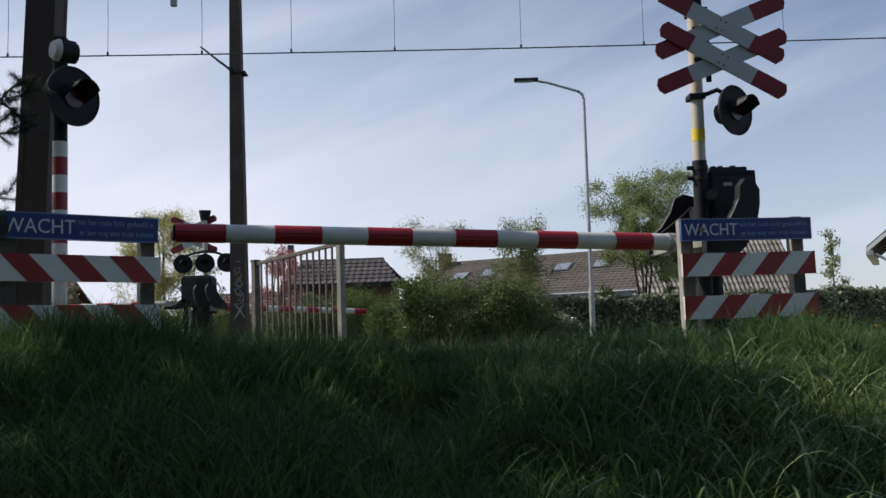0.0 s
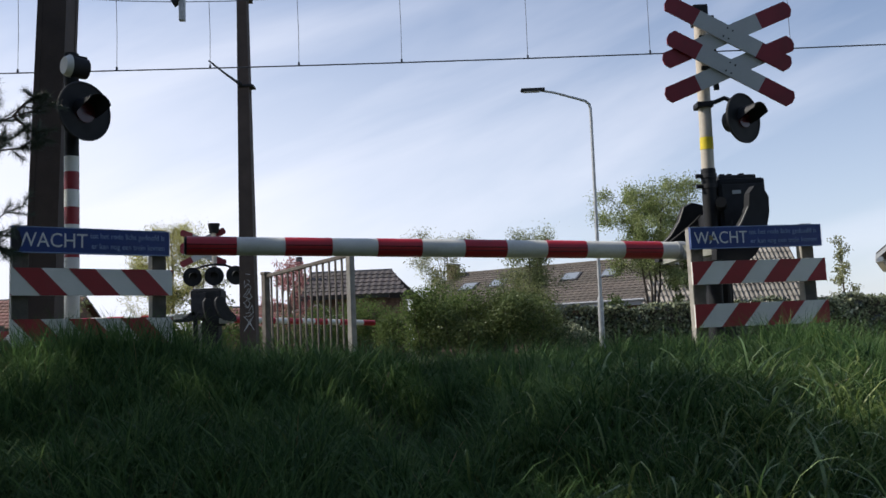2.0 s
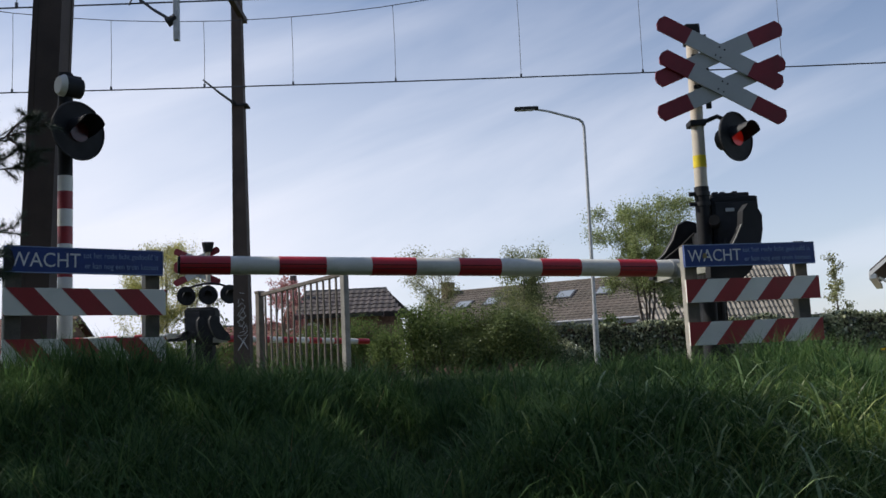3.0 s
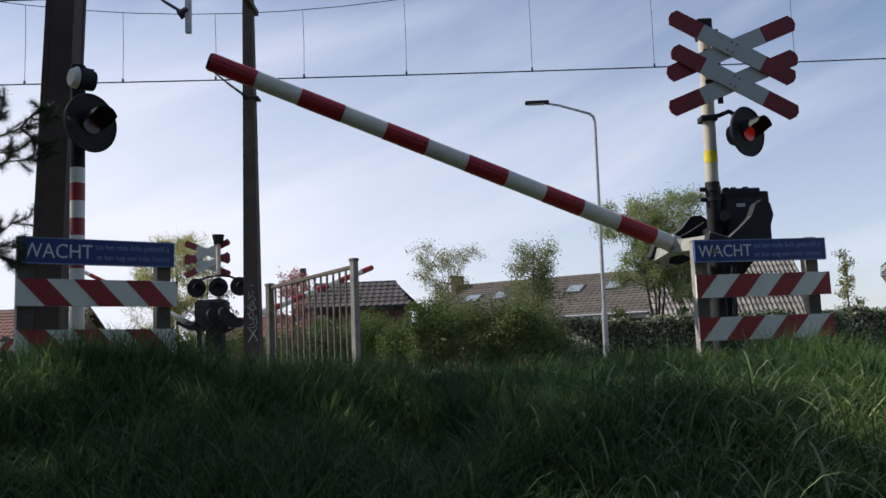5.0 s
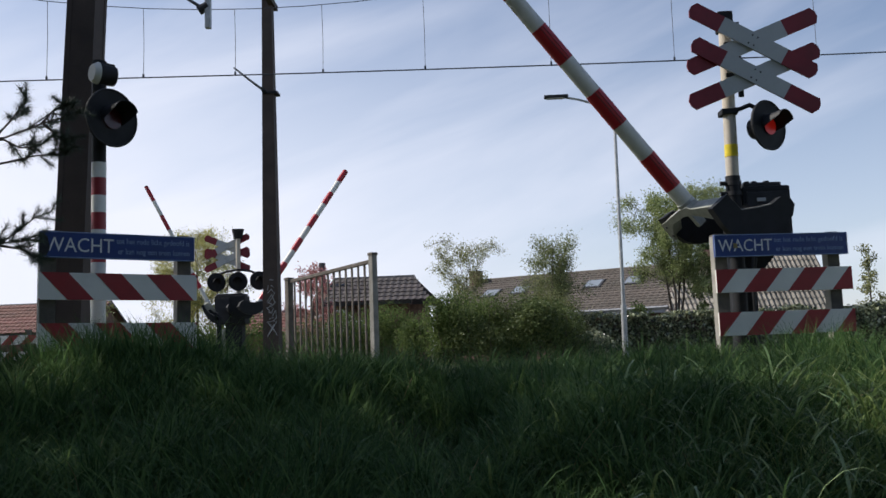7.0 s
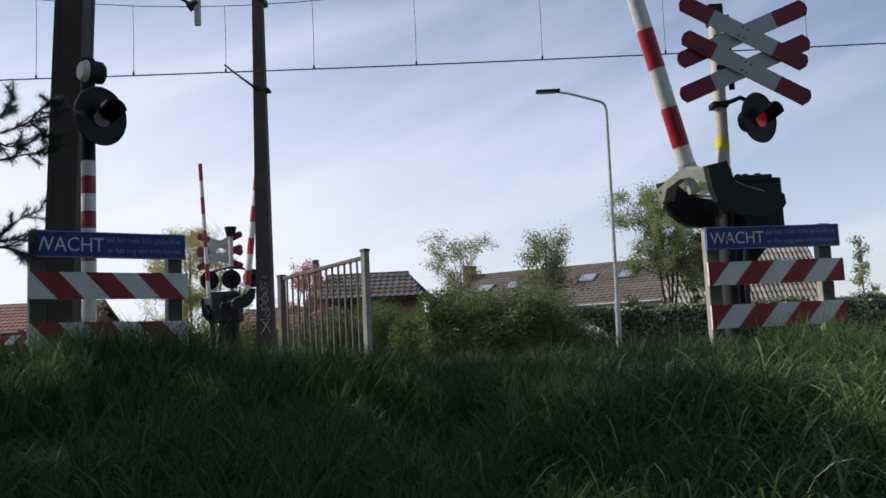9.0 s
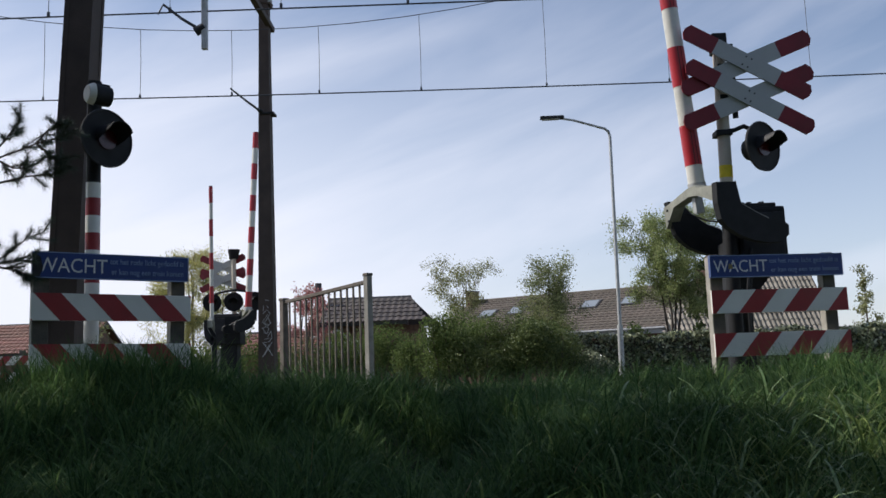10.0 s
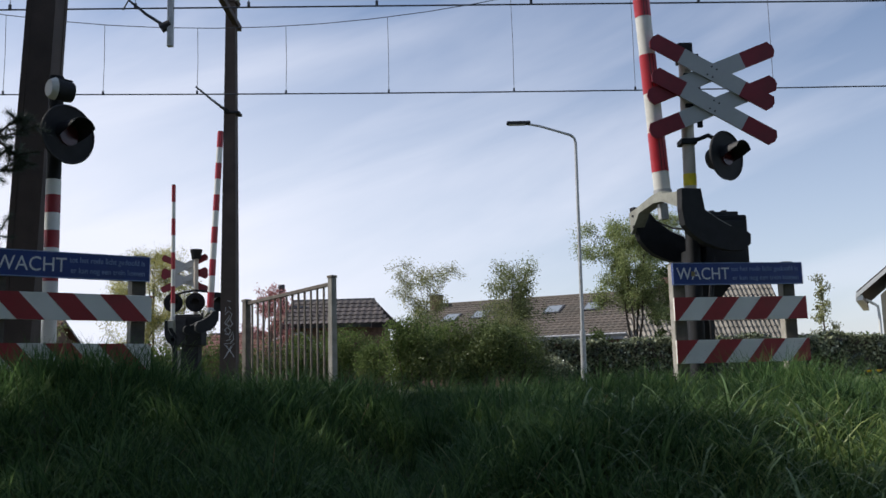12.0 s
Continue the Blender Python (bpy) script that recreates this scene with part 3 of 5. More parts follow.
# outlines of the curved arms between axle and boom: along the boom, and below the axle
YOKE_PLATE = [(-0.52, 0.42), (-0.38, 0.445), (-0.05, 0.52), (0.09, 0.53), (0.13, 0.50), (0.46, 0.465),
              (0.46, 0.29), (0.10, 0.43), (-0.05, 0.44), (-0.33, 0.39), (-0.42, 0.30), (-0.52, 0.20)]
NEAR_ARM = [(0.475, 0.565), (0.465, 0.36), (0.26, 0.34), (0.16, 0.19), (0.095, 0.07), (0.08, -0.06), (0.02, -0.13), (-0.07, -0.12),
            (-0.13, -0.03), (-0.125, 0.12), (-0.09, 0.26), (-0.03, 0.40), (0.05, 0.51), (0.13, 0.57), (0.28, 0.585)]
FAR_ARM = [(0.475, 0.485), (0.455, 0.34), (0.31, 0.22), (0.20, 0.07), (0.14, -0.08), (0.04, -0.13), (-0.07, -0.11), (-0.12, -0.02),
           (-0.115, 0.07), (-0.08, 0.17), (-0.02, 0.30), (0.05, 0.38), (0.13, 0.44), (0.28, 0.48)]


def barrier_boom(m, start, end, drop, stripe, label, radius=0.082, half=0.50):
    """A boom along local +x that hangs below its axle by drop; the axle is local y."""
    b = thing("barrier_boom", m, label, "barrier", "barrier booms")
    n_red = int((end - start) / stripe / 2 + 0.9)
    part("tube", rod((start, 0, -drop), (end, 0, -drop), radius, radius * 0.93, 28), BOOMWHITE, b, "white tapered boom tube", True)
    for k in range(n_red):
        a = end - stripe * (2 * k + 1)
        f0, f1 = (a - start) / (end - start), (a + stripe - start) / (end - start)
        r0, r1 = radius * (1 - 0.07 * f0), radius * (1 - 0.07 * f1)
        band = part("red_band", rod((max(a, start), 0, -drop), (a + stripe, 0, -drop), r0 + 0.0025, r1 + 0.0025, 28), BOOMRED, b, "red reflective band", True)
        for side in (1, -1):
            for off in (0.004, -0.028):
                rr = math.sqrt(max(r0 * r0 - off * off, 0)) + 0.002
                part("seam_line", box((a + stripe / 2, side * rr, -drop + off), (stripe * 0.98, 0.004, 0.006)), BLACK if off > 0 else DARKGREY, band)
    part("tip_cap", rod((end, 0, -drop), (end + 0.02, 0, -drop), radius * 0.92, radius * 0.8, 24), BLACK, b, "", True)
    part("socket", rod((start - 0.02, 0, -drop), (start + 0.07, 0, -drop), radius * 1.08, n=24), GALV, b, "grey metal boom socket", True)
    px = start - 0.03
    plate = bmesh.new()
    k = half / 0.5
    for z in (-drop - 0.09, -drop + 0.04):
        plate.faces.new([plate.verts.new((u + start - 0.49, y * k, z)) for y, u in YOKE_PLATE])
    plate.verts.ensure_lookup_table()
    n = len(YOKE_PLATE)
    for i in range(n):
        j = (i + 1) % n
        plate.faces.new([plate.verts[q] for q in (i, j, n + j, n + i)])
    yoke = part("yoke_plate", plate, YOKE, b, "grey-green painted cross plate")
    for y, u in ((0.42, 0.42), (0.42, 0.33), (-0.45, 0.38), (-0.45, 0.27)):
        part("bolt", rod((u, y * k, -drop - 0.09), (u, y * k, -drop - 0.10), 0.013, n=8), DARKGREY, yoke)
    for side in (1, -1):
        y = side * half
        arm = NEAR_ARM if side > 0 else FAR_ARM
        k = drop / 0.42 if drop > 0.1 else 0.35
        bar = part("yoke_arm", prism([(u, -w * k) for u, w in arm], y - 0.04, y + 0.04), BLACK, b, "black curved yoke arm")
        # grey strip draws the highlight where sun catches the arm's edge
        part("edge_highlight", pipe([(u + 0.006, y + 0.03, -w * k) for u, w in arm[1:5]], 0.007, 6), RAILGREY, bar, "grey strip painted as a sunlit edge")
    if half > 0.4:
        part("stay_rod", pipe([(0.33, -half * 0.9, -0.28), (0.22, -half * 0.6, -0.16), (0.17, -half * 0.25, -0.05)], 0.010, 6), BLACK, b, "thin black cable stay")
        part("tube_bracket", box((start - 0.14, -0.03, -drop), (0.16, 0.06, 0.09), 0.008), GALV, b, "small bare metal bracket")
    return b


BOOM_AXLE, BOOM_TURN = (2.71, 8.947, 1.601), 198.1
right_lens = crossing_signal()
left_lens = bell_signal()
barrier_machine(pose(2.655, 8.947, 1.505, 0, 0, 0))
near_boom = barrier_boom(pose(*BOOM_AXLE, 0, 0, BOOM_TURN), 0.49, 5.106, 0.423, 0.397, "long red-white barrier boom on a black yoke")


# ---- masts and overhead line ----
def tapered_mast(name, m, w0, w1, height, label):
    s = thing(name, m, label, "railway mast", "overhead line masts")
    bm = bmesh.new()
    rings = []
    for z, w in ((-0.3, w0), (height * 0.5, (w0 + w1) / 2), (height, w1)):
        c = w * 0.06
        h = w / 2
        rings.append([bm.verts.new((x, y, z)) for x, y in ((-h + c, -h), (h - c, -h), (h, -h + c), (h, h - c), (h - c, h), (-h + c, h), (-h, h - c), (-h, -h + c))])
    for a, b in zip(rings, rings[1:]):
        for k in range(8):
            bm.faces.new((a[k], a[(k + 1) % 8], b[(k + 1) % 8], b[k]))
    bm.faces.new(rings[-1])
    part("shaft", bm, MASTBROWN, s, "dark brown tapered shaft")
    for sx in (-1, 1):
        for sy in (-1, 1):
            strip = bmesh.new()
            ends = []
            for z, w in ((-0.3, w0), (height, w1)):
                h = w / 2
                ends.append([strip.verts.new((sx * (h - px), sy * (h - py), z)) for px, py in ((0.05, -0.006), (-0.006, -0.006), (-0.006, 0.05), (0.004, 0.05), (0.004, 0.004), (0.05, 0.004))])
            for k in range(6):
                strip.faces.new((ends[0][k], ends[0][(k + 1) % 6], ends[1][(k + 1) % 6], ends[1][k]))
            part("corner_angle", strip, MASTBROWN, s)
    part("footing", box((0, 0, 0.0), (w0 + 0.18, w0 + 0.18, 0.16), 0.02), RAILGREY, s, "grey concrete footing")
    return s


def masts_and_wires():
    tapered_mast("overhead_mast", pose(-4.03, 8.9, 0, 0, 2.3, 0), 0.295, 0.265, 8.4, "thick dark brown overhead line mast")
    c = tapered_mast("overhead_mast", pose(-4.25, 19.0, 0, 0, 0, 0), 0.34, 0.19, 8.75, "slim dark brown overhead line mast with scrawled paint")
    part("collar", box((0.05, 0, 6.03), (0.33, 0.30, 0.05), 0.01), DARKGREY, c)
    head = prism([(-0.36, 9.30), (-0.20, 9.30), (0.17, 8.55), (0.14, 8.48), (-0.10, 8.55)], -0.14, 0.14)
    part("cantilever_foot", head, MASTBROWN, c, "slanting steel bracket at the mast head")
    part("insulator", rod((0.15, -0.12, 8.52), (0.15, -0.12, 8.72), 0.05, 0.035, 12), GALV, c)
    part("steady_arm", pipe([(-0.05, -0.16, 6.05), (-0.10, -1.25, 5.96), (-0.12, -2.4, 5.86)], [0.03, 0.022, 0.016], 8), WIRE, c, "thin steady arm")
    part("arm_insulator", rod((-0.05, -0.18, 6.05), (-0.05, -0.36, 6.035), 0.045, n=12), DARKGREY, c)
    # unreadable sprayed strokes on the shaft
    for x, z, w, h, tilt in ((-0.07, 1.83, 0.012, 0.10, 8), (0.02, 1.86, 0.012, 0.07, -40), (-0.04, 1.62, 0.012, 0.20, 35), (0.05, 1.58, 0.014, 0.16, -22),
                             (0.0, 1.50, 0.10, 0.012, 24), (-0.05, 1.36, 0.012, 0.17, -40), (0.05, 1.30, 0.012, 0.15, 30), (0.0, 1.20, 0.11, 0.012, -14),
                             (-0.02, 0.95, 0.014, 0.30, 30), (0.02, 0.98, 0.014, 0.28, -36), (-0.05, 1.08, 0.09, 0.012, 35), (0.0, 2.0, 0.09, 0.012, 10)):
        y = -0.5 * (0.35 - 0.16 * (z / 8.75)) - 0.008
        b = part("paint_stroke", box((0, 0, 0), (w, 0.004, h)), GALV, c, "pale sprayed paint stroke")
        b.matrix_basis = pose(x + 0.02, y, z, 0, tilt, 0)
    for loop in ([(-0.08, 1.72), (0.0, 1.80), (0.07, 1.72), (0.0, 1.60), (-0.07, 1.52), (0.02, 1.46), (0.09, 1.54)],
                 [(-0.09, 1.40), (-0.03, 1.46), (0.04, 1.40), (0.0, 1.30), (-0.07, 1.33)],
                 [(0.02, 1.26), (0.09, 1.34), (0.10, 1.20), (0.03, 1.14)],
                 [(-0.10, 1.12), (0.11, 1.13), (-0.06, 0.86), (0.02, 1.02), (0.11, 0.84)]):
        part("paint_stroke", pipe([(x + 0.02, -0.5 * (0.35 - 0.16 * (z / 8.75)) - 0.006, z) for x, z in loop], 0.008, 5), GALV, c, "pale sprayed paint stroke")
    # line over the far track
    far = thing("overhead_line", pose(0, 16.6, 0), "thin dark contact wire with carrier wire and droppers", "overhead line", "overhead lines")
    cz = lambda x: 5.69 - 0.0135 * x - 0.045 * max(0.0, 1 - (x / 8.3) ** 2)
    mz = lambda x: 7.0 + 0.0185 * (x + 3.6) ** 2
    part("contact_wire", pipe([(x, 0, cz(x)) for x in np.linspace(-32, 32, 65)], 0.013, 6), WIRE, far)
    part("carrier_wire", pipe([(x, 0, mz(x)) for x in np.linspace(-14, 14, 29)], 0.008, 6), WIRE, far)
    for x in (-12.0, -10.1, -7.98, -6.11, -4.35, -2.68, -0.75, 1.61, 3.9, 6.52, 8.8, 11.2):
        d = part("dropper", pipe([(x, 0, cz(x)), (x + 0.01, 0, (cz(x) + mz(x)) / 2), (x, 0, mz(x))], 0.0055, 5), WIRE, far)
        part("dropper_clamp", box((x, 0, cz(x) + 0.035), (0.035, 0.03, 0.07), 0.005), WIRE, d)
    near = thing("overhead_line", pose(0, 12.8, 0), "dark contact wire over the nearer track", "overhead line", "overhead lines")
    nz = lambda x: 5.77 - 0.0115 * x
    part("contact_wire", pipe([(x, 0, nz(x)) for x in np.linspace(-30, 30, 17)], 0.013, 6), WIRE, near)
    part("carrier_wire", pipe([(x, 0, 7.1 + 0.0185 * (x + 3.6) ** 2) for x in np.linspace(-12, 12, 25)], 0.008, 6), WIRE, near)
    for x in (-9.6, -8.0, -6.1, -4.27, -2.61, -0.73, 1.54, 4.01, 6.6, 8.9):
        d = part("dropper", pipe([(x, 0, nz(x)), (x, 0, 7.1 + 0.0185 * (x + 3.6) ** 2)], 0.0055, 5), WIRE, near)
        part("dropper_clamp", box((x, 0, nz(x) + 0.04), (0.04, 0.03, 0.08), 0.005), WIRE, d)
    reg = thing("registration_arm", pose(-3.75, 12.8, 0), "hanging steel support with a steady arm and insulator", "overhead support")
    part("drop_tube", box((0, 0, 6.62), (0.085, 0.085, 2.79), 0.01), GALV, reg, "grey square drop tube")
    part("insulator", rod((-0.14, 0, 5.50), (0.0, 0, 5.58), 0.07, 0.06, 14), DARKGREY, reg, "", True)
    part("steady_arm", pipe([(-0.08, 0, 5.54), (-0.35, 0, 5.72), (-0.62, 0, 5.95), (-0.70, 0, 5.80)], [0.025, 0.022, 0.018, 0.014], 8), WIRE, reg)
    part("top_beam", box((-0.4, 3.0, 8.05), (0.12, 7.0, 0.12), 0.01), MASTBROWN, reg, "brown cantilever beam")


masts_and_wires()


# ---- railing, street lamp ----
def railing():
    L = 1.92
    a = math.degrees(math.atan2(9.65 - 10.80, -1.05 + 2.19))
    r = thing("railing", pose(-2.215, 10.80, 0, 0, 0, a), "rusty brown steel railing panel with upright bars", "railing")
    part("post", box((0, 0, 0.585), (0.075, 0.075, 1.43), 0.006), RAILBROWN, r, "brown square post")
    part("post", box((1.62, 0, 0.66), (0.068, 0.068, 1.56), 0.006), RAILGREY, r, "grey weathered square post")
    part("post_cap", box((0, 0, 1.315), (0.09, 0.09, 0.03), 0.005), RAILBROWN, r)
    part("post_cap", box((1.62, 0, 1.45), (0.08, 0.08, 0.03), 0.005), RAILBROWN, r)
    part("top_rail", box((0.81, 0, 1.327), (1.60, 0.045, 0.04), 0.005, Matrix.Rotation(radians(-3.4), 4, "Y")), RAILBROWN, r)
    part("bottom_rail", box((0.81, 0, 0.12), (1.60, 0.04, 0.04), 0.005), RAILBROWN, r)
    for k in range(13):
        part("bar", box((0.12 + k * 0.113, 0, 0.69 + 0.0034 * k), (0.018, 0.018, 1.16 + 0.0068 * k)), RAILBROWN, r)


def street_lamp():
    s = thing("street_lamp", pose(4.36, 27.0, -0.05), "slender pale grey street lamp with a curved arm", "street lamp")
    part("lower_pole", rod((0, 0, 0), (0.02, 0, 1.6), 0.088, 0.085, 20), GALV, s, "thicker pale lower pole", True)
    part("pole", rod((0.02, 0, 1.55), (0.07, 0, 7.1), 0.058, 0.045, 16), GALV, s, "", True)
    part("arm", pipe([(0.07, 0, 6.98), (0.072, 0, 7.30), (0.035, -0.01, 7.45), (-0.08, -0.03, 7.54), (-0.54, -0.13, 7.66), (-1.04, -0.23, 7.79), (-1.42, -0.31, 7.84)], [0.045, 0.043, 0.042, 0.04, 0.036, 0.034, 0.034], 12), GALV, s, "curved arm", True)
    lum = bmesh.new()
    box((-1.68, -0.36, 7.86), (0.72, 0.20, 0.10), 0.035, bm=lum)
    part("luminaire", lum, DARKGREY, s, "flat dark grey lamp head")
    part("lamp_glass", box((-1.72, -0.36, 7.805), (0.5, 0.15, 0.02), 0.005), GALV, s)


railing()
street_lamp()


# ---- far crossing equipment ----
def far_signal():
    s = thing("crossing_signal", pose(-6.16, 23.6, 0), "distant pale signal post with crossbucks and three lamps", "railway signal")
    part("pole", rod((0, 0, 2.0), (0, 0, 3.56), 0.06, n=18), CREAM, s, "", True)
    part("pole_base", rod((0, 0, -0.1), (0, 0, 2.02), 0.068, n=18), BLACK, s, "black lower pole", True)
    part("top_lamp", rod((0, 0, 3.52), (0, 0, 3.77), 0.11, 0.16, 18), BLACK, s, "black lamp on top", True)
    part("lamp_bar", pipe([(-0.65, -0.02, 2.56), (-0.3, -0.03, 2.66), (0, -0.05, 2.70), (0.3, -0.03, 2.66), (0.55, -0.02, 2.56)], 0.03), BLACK, s)
    for cz in (3.34, 2.99):
        blade(s, (-0.32, cz), -24, 0.09)
        blade(s, (-0.32, cz), 24, 0.12)
    for x, turn in ((-0.54, 30), (0.03, 12), (0.58, 30)):
        signal_lamp(s, pose(x, -0.16, 2.38, 0, 0, turn))


def far_machine():
    b = thing("barrier_machine", pose(-6.25, 23.2, 0), "large black barrier cabinet on a pale concrete plinth", "barrier machine")
    part("cabinet", box((0.0, 0.1, 1.63), (0.78, 0.55, 0.74), 0.03), BLACK, b, "black cast cabinet")
    part("cabinet_door", box((-0.17, -0.19, 1.62), (0.36, 0.03, 0.64), 0.012), DARKGREY, b)
    part("lid", box((0.0, 0.1, 2.02), (0.70, 0.5, 0.05), 0.015), DARKGREY, b)
    part("stand", box((0.08, 0.1, 0.72), (0.42, 0.40, 1.10), 0.02), BLACK, b, "black steel stand")
    part("plinth", box((-0.26, 0.15, 0.52), (0.22, 0.5, 1.26), 0.015), CONCRETE, b, "pale concrete plinth block")


FAR_AXLE, FAR_TURN = (-5.945, 22.608, 1.656), 44.4
PATH_AXLE, PATH_TURN = (-6.33, 22.30, 1.38), 180.0
far_signal()
far_machine()
far_boom = barrier_boom(pose(*FAR_AXLE, 0, 0, FAR_TURN), 0.49, 5.147, 0.42, 0.42, "distant red-white road barrier boom", half=0.28)
path_stand = thing("barrier_stand", pose(-6.33, 22.30, 0), "slim black stand of the footpath barrier", "barrier stand")
part("upright", box((0.02, 0, 0.62), (0.10, 0.12, 1.55), 0.01), BLACK, path_stand)
part("axle", rod((0, -0.14, 1.38), (0, 0.14, 1.38), 0.05), BLACK, path_stand)
path_boom = barrier_boom(pose(*PATH_AXLE, 0, 0, PATH_TURN), 0.49, 3.83, 0.04, 0.42, "short slim red-white footpath barrier boom", radius=0.05, half=0.10)


def far_fence():
    f = thing("warning_fence", pose(-11.0, 20.0, 0, 0, 0, 6), "low distant red-white striped crossing fence", "fence")
    for x in (0.25, 0.98):
        part("post", box((x, 0.06, 0.55), (0.12, 0.1, 1.3), 0.01), POSTLIGHT, f)
    stripe_board(f, 1.2, 0.2, 0.62, 1, 0.0)
    stripe_board(f, 1.2, 0.2, 0.98, 1, 0.0)


far_fence()


# ---- trees and hedges ----
LEAF = surface("mid_green_leaves", (0.105, 0.15, 0.048), 0.65, vary=0.2, size=1.5, bump=0, island=0.4, translucent=0.5, spec=0.2)
LEAFPALE = surface("pale_spring_leaves", (0.27, 0.285, 0.14), 0.5, vary=0.2, size=1.5, bump=0, island=0.35, translucent=0.45, spec=0.2)
LEAFGREY = surface("grey_green_spring_leaves", (0.185, 0.215, 0.10), 0.65, vary=0.2, size=1.5, bump=0, island=0.45, translucent=0.45, spec=0.2)
LEAFMID = surface("fresh_green_leaves", (0.26, 0.31, 0.13), 0.5, vary=0.2, size=1.5, bump=0, island=0.45, translucent=0.45, spec=0.2)
LEAFYELLOW = surface("yellow_willow_leaves", (0.42, 0.41, 0.15), 0.5, vary=0.2, size=1.5, bump=0, island=0.35, translucent=0.45)
LEAFDARK = surface("dark_shrub_leaves", (0.108, 0.145, 0.052), 0.45, vary=0.25, size=1.2, bump=0, island=0.5, translucent=0.3, spec=0.2)
# glossy ivy; the wide tone range between leaves paints in sun specks
IVY = surface("glossy_ivy_painted_sun_specks", (0.20, 0.23, 0.14), 0.25, vary=0.25, size=1.2, bump=0, island=0.9, translucent=0.25, spec=0.9)
BLOSSOM = surface("pink_blossom", (0.42, 0.19, 0.18), 0.6, vary=0.2, bump=0, island=0.3, translucent=0.3)
BARK = surface("grey_brown_bark", (0.075, 0.058, 0.045), 0.9, vary=0.3, size=8, bump=0.5)
NEEDLE = surface("dark_pine_needles", (0.045, 0.068, 0.042), 0.55, vary=0.2, size=3, bump=0, island=0.4, translucent=0.1)


def leaf_mesh(name, pts, size, material, parent, label="", rng=None, stretch=1.6, kind=""):
    """Loose folded leaves, four corners each, about the points."""
    rng = rng or np.random.default_rng(5)
    n = len(pts)
    d1 = rng.normal(size=(n, 3))
    d1 /= np.linalg.norm(d1, axis=1)[:, None]
    d2 = np.cross(d1, rng.normal(size=(n, 3)))
    d2 /= np.linalg.norm(d2, axis=1)[:, None]
    s = (rng.uniform(0.6, 1.3, n) * size)[:, None]
    v = np.stack([pts - d1 * s * stretch / 2, pts + d2 * s * 0.42, pts + d1 * s * stretch / 2, pts - d2 * s * 0.42], 1)
    me = bpy.data.meshes.new(name)
    me.vertices.add(n * 4)
    me.vertices.foreach_set("co", v.reshape(-1).astype(np.float32))
    me.loops.add(n * 4)
    me.loops.foreach_set("vertex_index", np.arange(n * 4, dtype=np.int32))
    me.polygons.add(n)
    me.polygons.foreach_set("loop_start", np.arange(n, dtype=np.int32) * 4)
    me.update(calc_edges=True)
    me.validate()
    me.materials.append(material)
    ob = new(name, me)
    ob.parent = parent
    return tagged(ob, label, kind=kind)


def tree(m, height, spread, crown_from, leaf, leaves, leaf_size, label, seed, trunk=0.09, shape="round", stems=1, gather=0.085, name="tree"):
    """Tapered trunk, limbs that fork twice, and leaves gathered round the twigs."""
    rng = np.random.default_rng(seed)
    t = thing(name, m, label, "tree")
    bm = bmesh.new()
    tips = []
    for s in range(stems):
        off = rng.normal(0, 0.12 * (stems > 1), 2)
        lean = rng.normal(0, spread * (0.10 if stems == 1 else 0.35), 2)
        pts = [(off[0] + lean[0] * f ** 1.4 + rng.normal(0, 0.012 * height) * f, off[1] + lean[1] * f ** 1.4 + rng.normal(0, 0.012 * height) * f, -0.2 + (height * 0.93 + 0.2) * f) for f in np.linspace(0, 1, 8)]
        pipe(pts, [trunk * (1 - 0.88 * f) / (1 if stems == 1 else 1.5) for f in np.linspace(0, 1, 8)], 7, bm)
        limbs = int(15 / stems ** 0.6)
        for k in range(limbs):
            f = crown_from + (0.97 - crown_from) * (k + rng.random()) / limbs
            i = min(int(f * 7), 6)
            p = Vector(pts[i]).lerp(Vector(pts[i + 1]), f * 7 - i)
            u = (f - crown_from) / (1 - crown_from)
            reach = {"round": math.sin(math.pi * (0.18 + 0.74 * u)), "cone": 1.0 - 0.9 * u, "vase": 0.45 + 0.55 * u}[shape] * spread * rng.uniform(0.7, 1.1)
            az = k * 2.4 + rng.normal(0, 0.3)
            rise = reach * rng.uniform(0.35, 0.8) * {"round": 1.0, "cone": 0.45, "vase": 1.5}[shape]
            e = p + Vector((math.cos(az) * reach, math.sin(az) * reach, min(rise, max(height - p.z, 0.05))))
            mid = p.lerp(e, 0.5) + Vector((0, 0, -0.08 * reach))
            pipe([p, mid, e], [trunk * 0.28 * (1.1 - f), trunk * 0.2 * (1.1 - f), 0.006], 5, bm)
            for q in range(5):
                g = rng.uniform(0.35, 1.0)
                b0 = p.lerp(e, g)
                b1 = b0 + Vector(rng.normal(0, (0.15 if shape == "cone" else 0.24) * spread, 3)) + Vector((0, 0, 0.08 * spread))
                b1.z = min(b1.z, height * 0.99)
                pipe([b0, b1], [0.009, 0.004], 4, bm)
                tips += [(b0, b1)]
    part("trunk", bm, BARK, t, "bare branching trunk and limbs")
    idx = rng.integers(0, len(tips), leaves)
    a = np.array([tuple(p) for p, q in tips])[idx]
    b = np.array([tuple(q) for p, q in tips])[idx]
    f = rng.random((leaves, 1)) ** 0.7
    pts = a + (b - a) * f + rng.normal(0, gather * spread, (leaves, 3))
    leaf_mesh("crown", pts, leaf_size, leaf, t, "", rng)
    return t


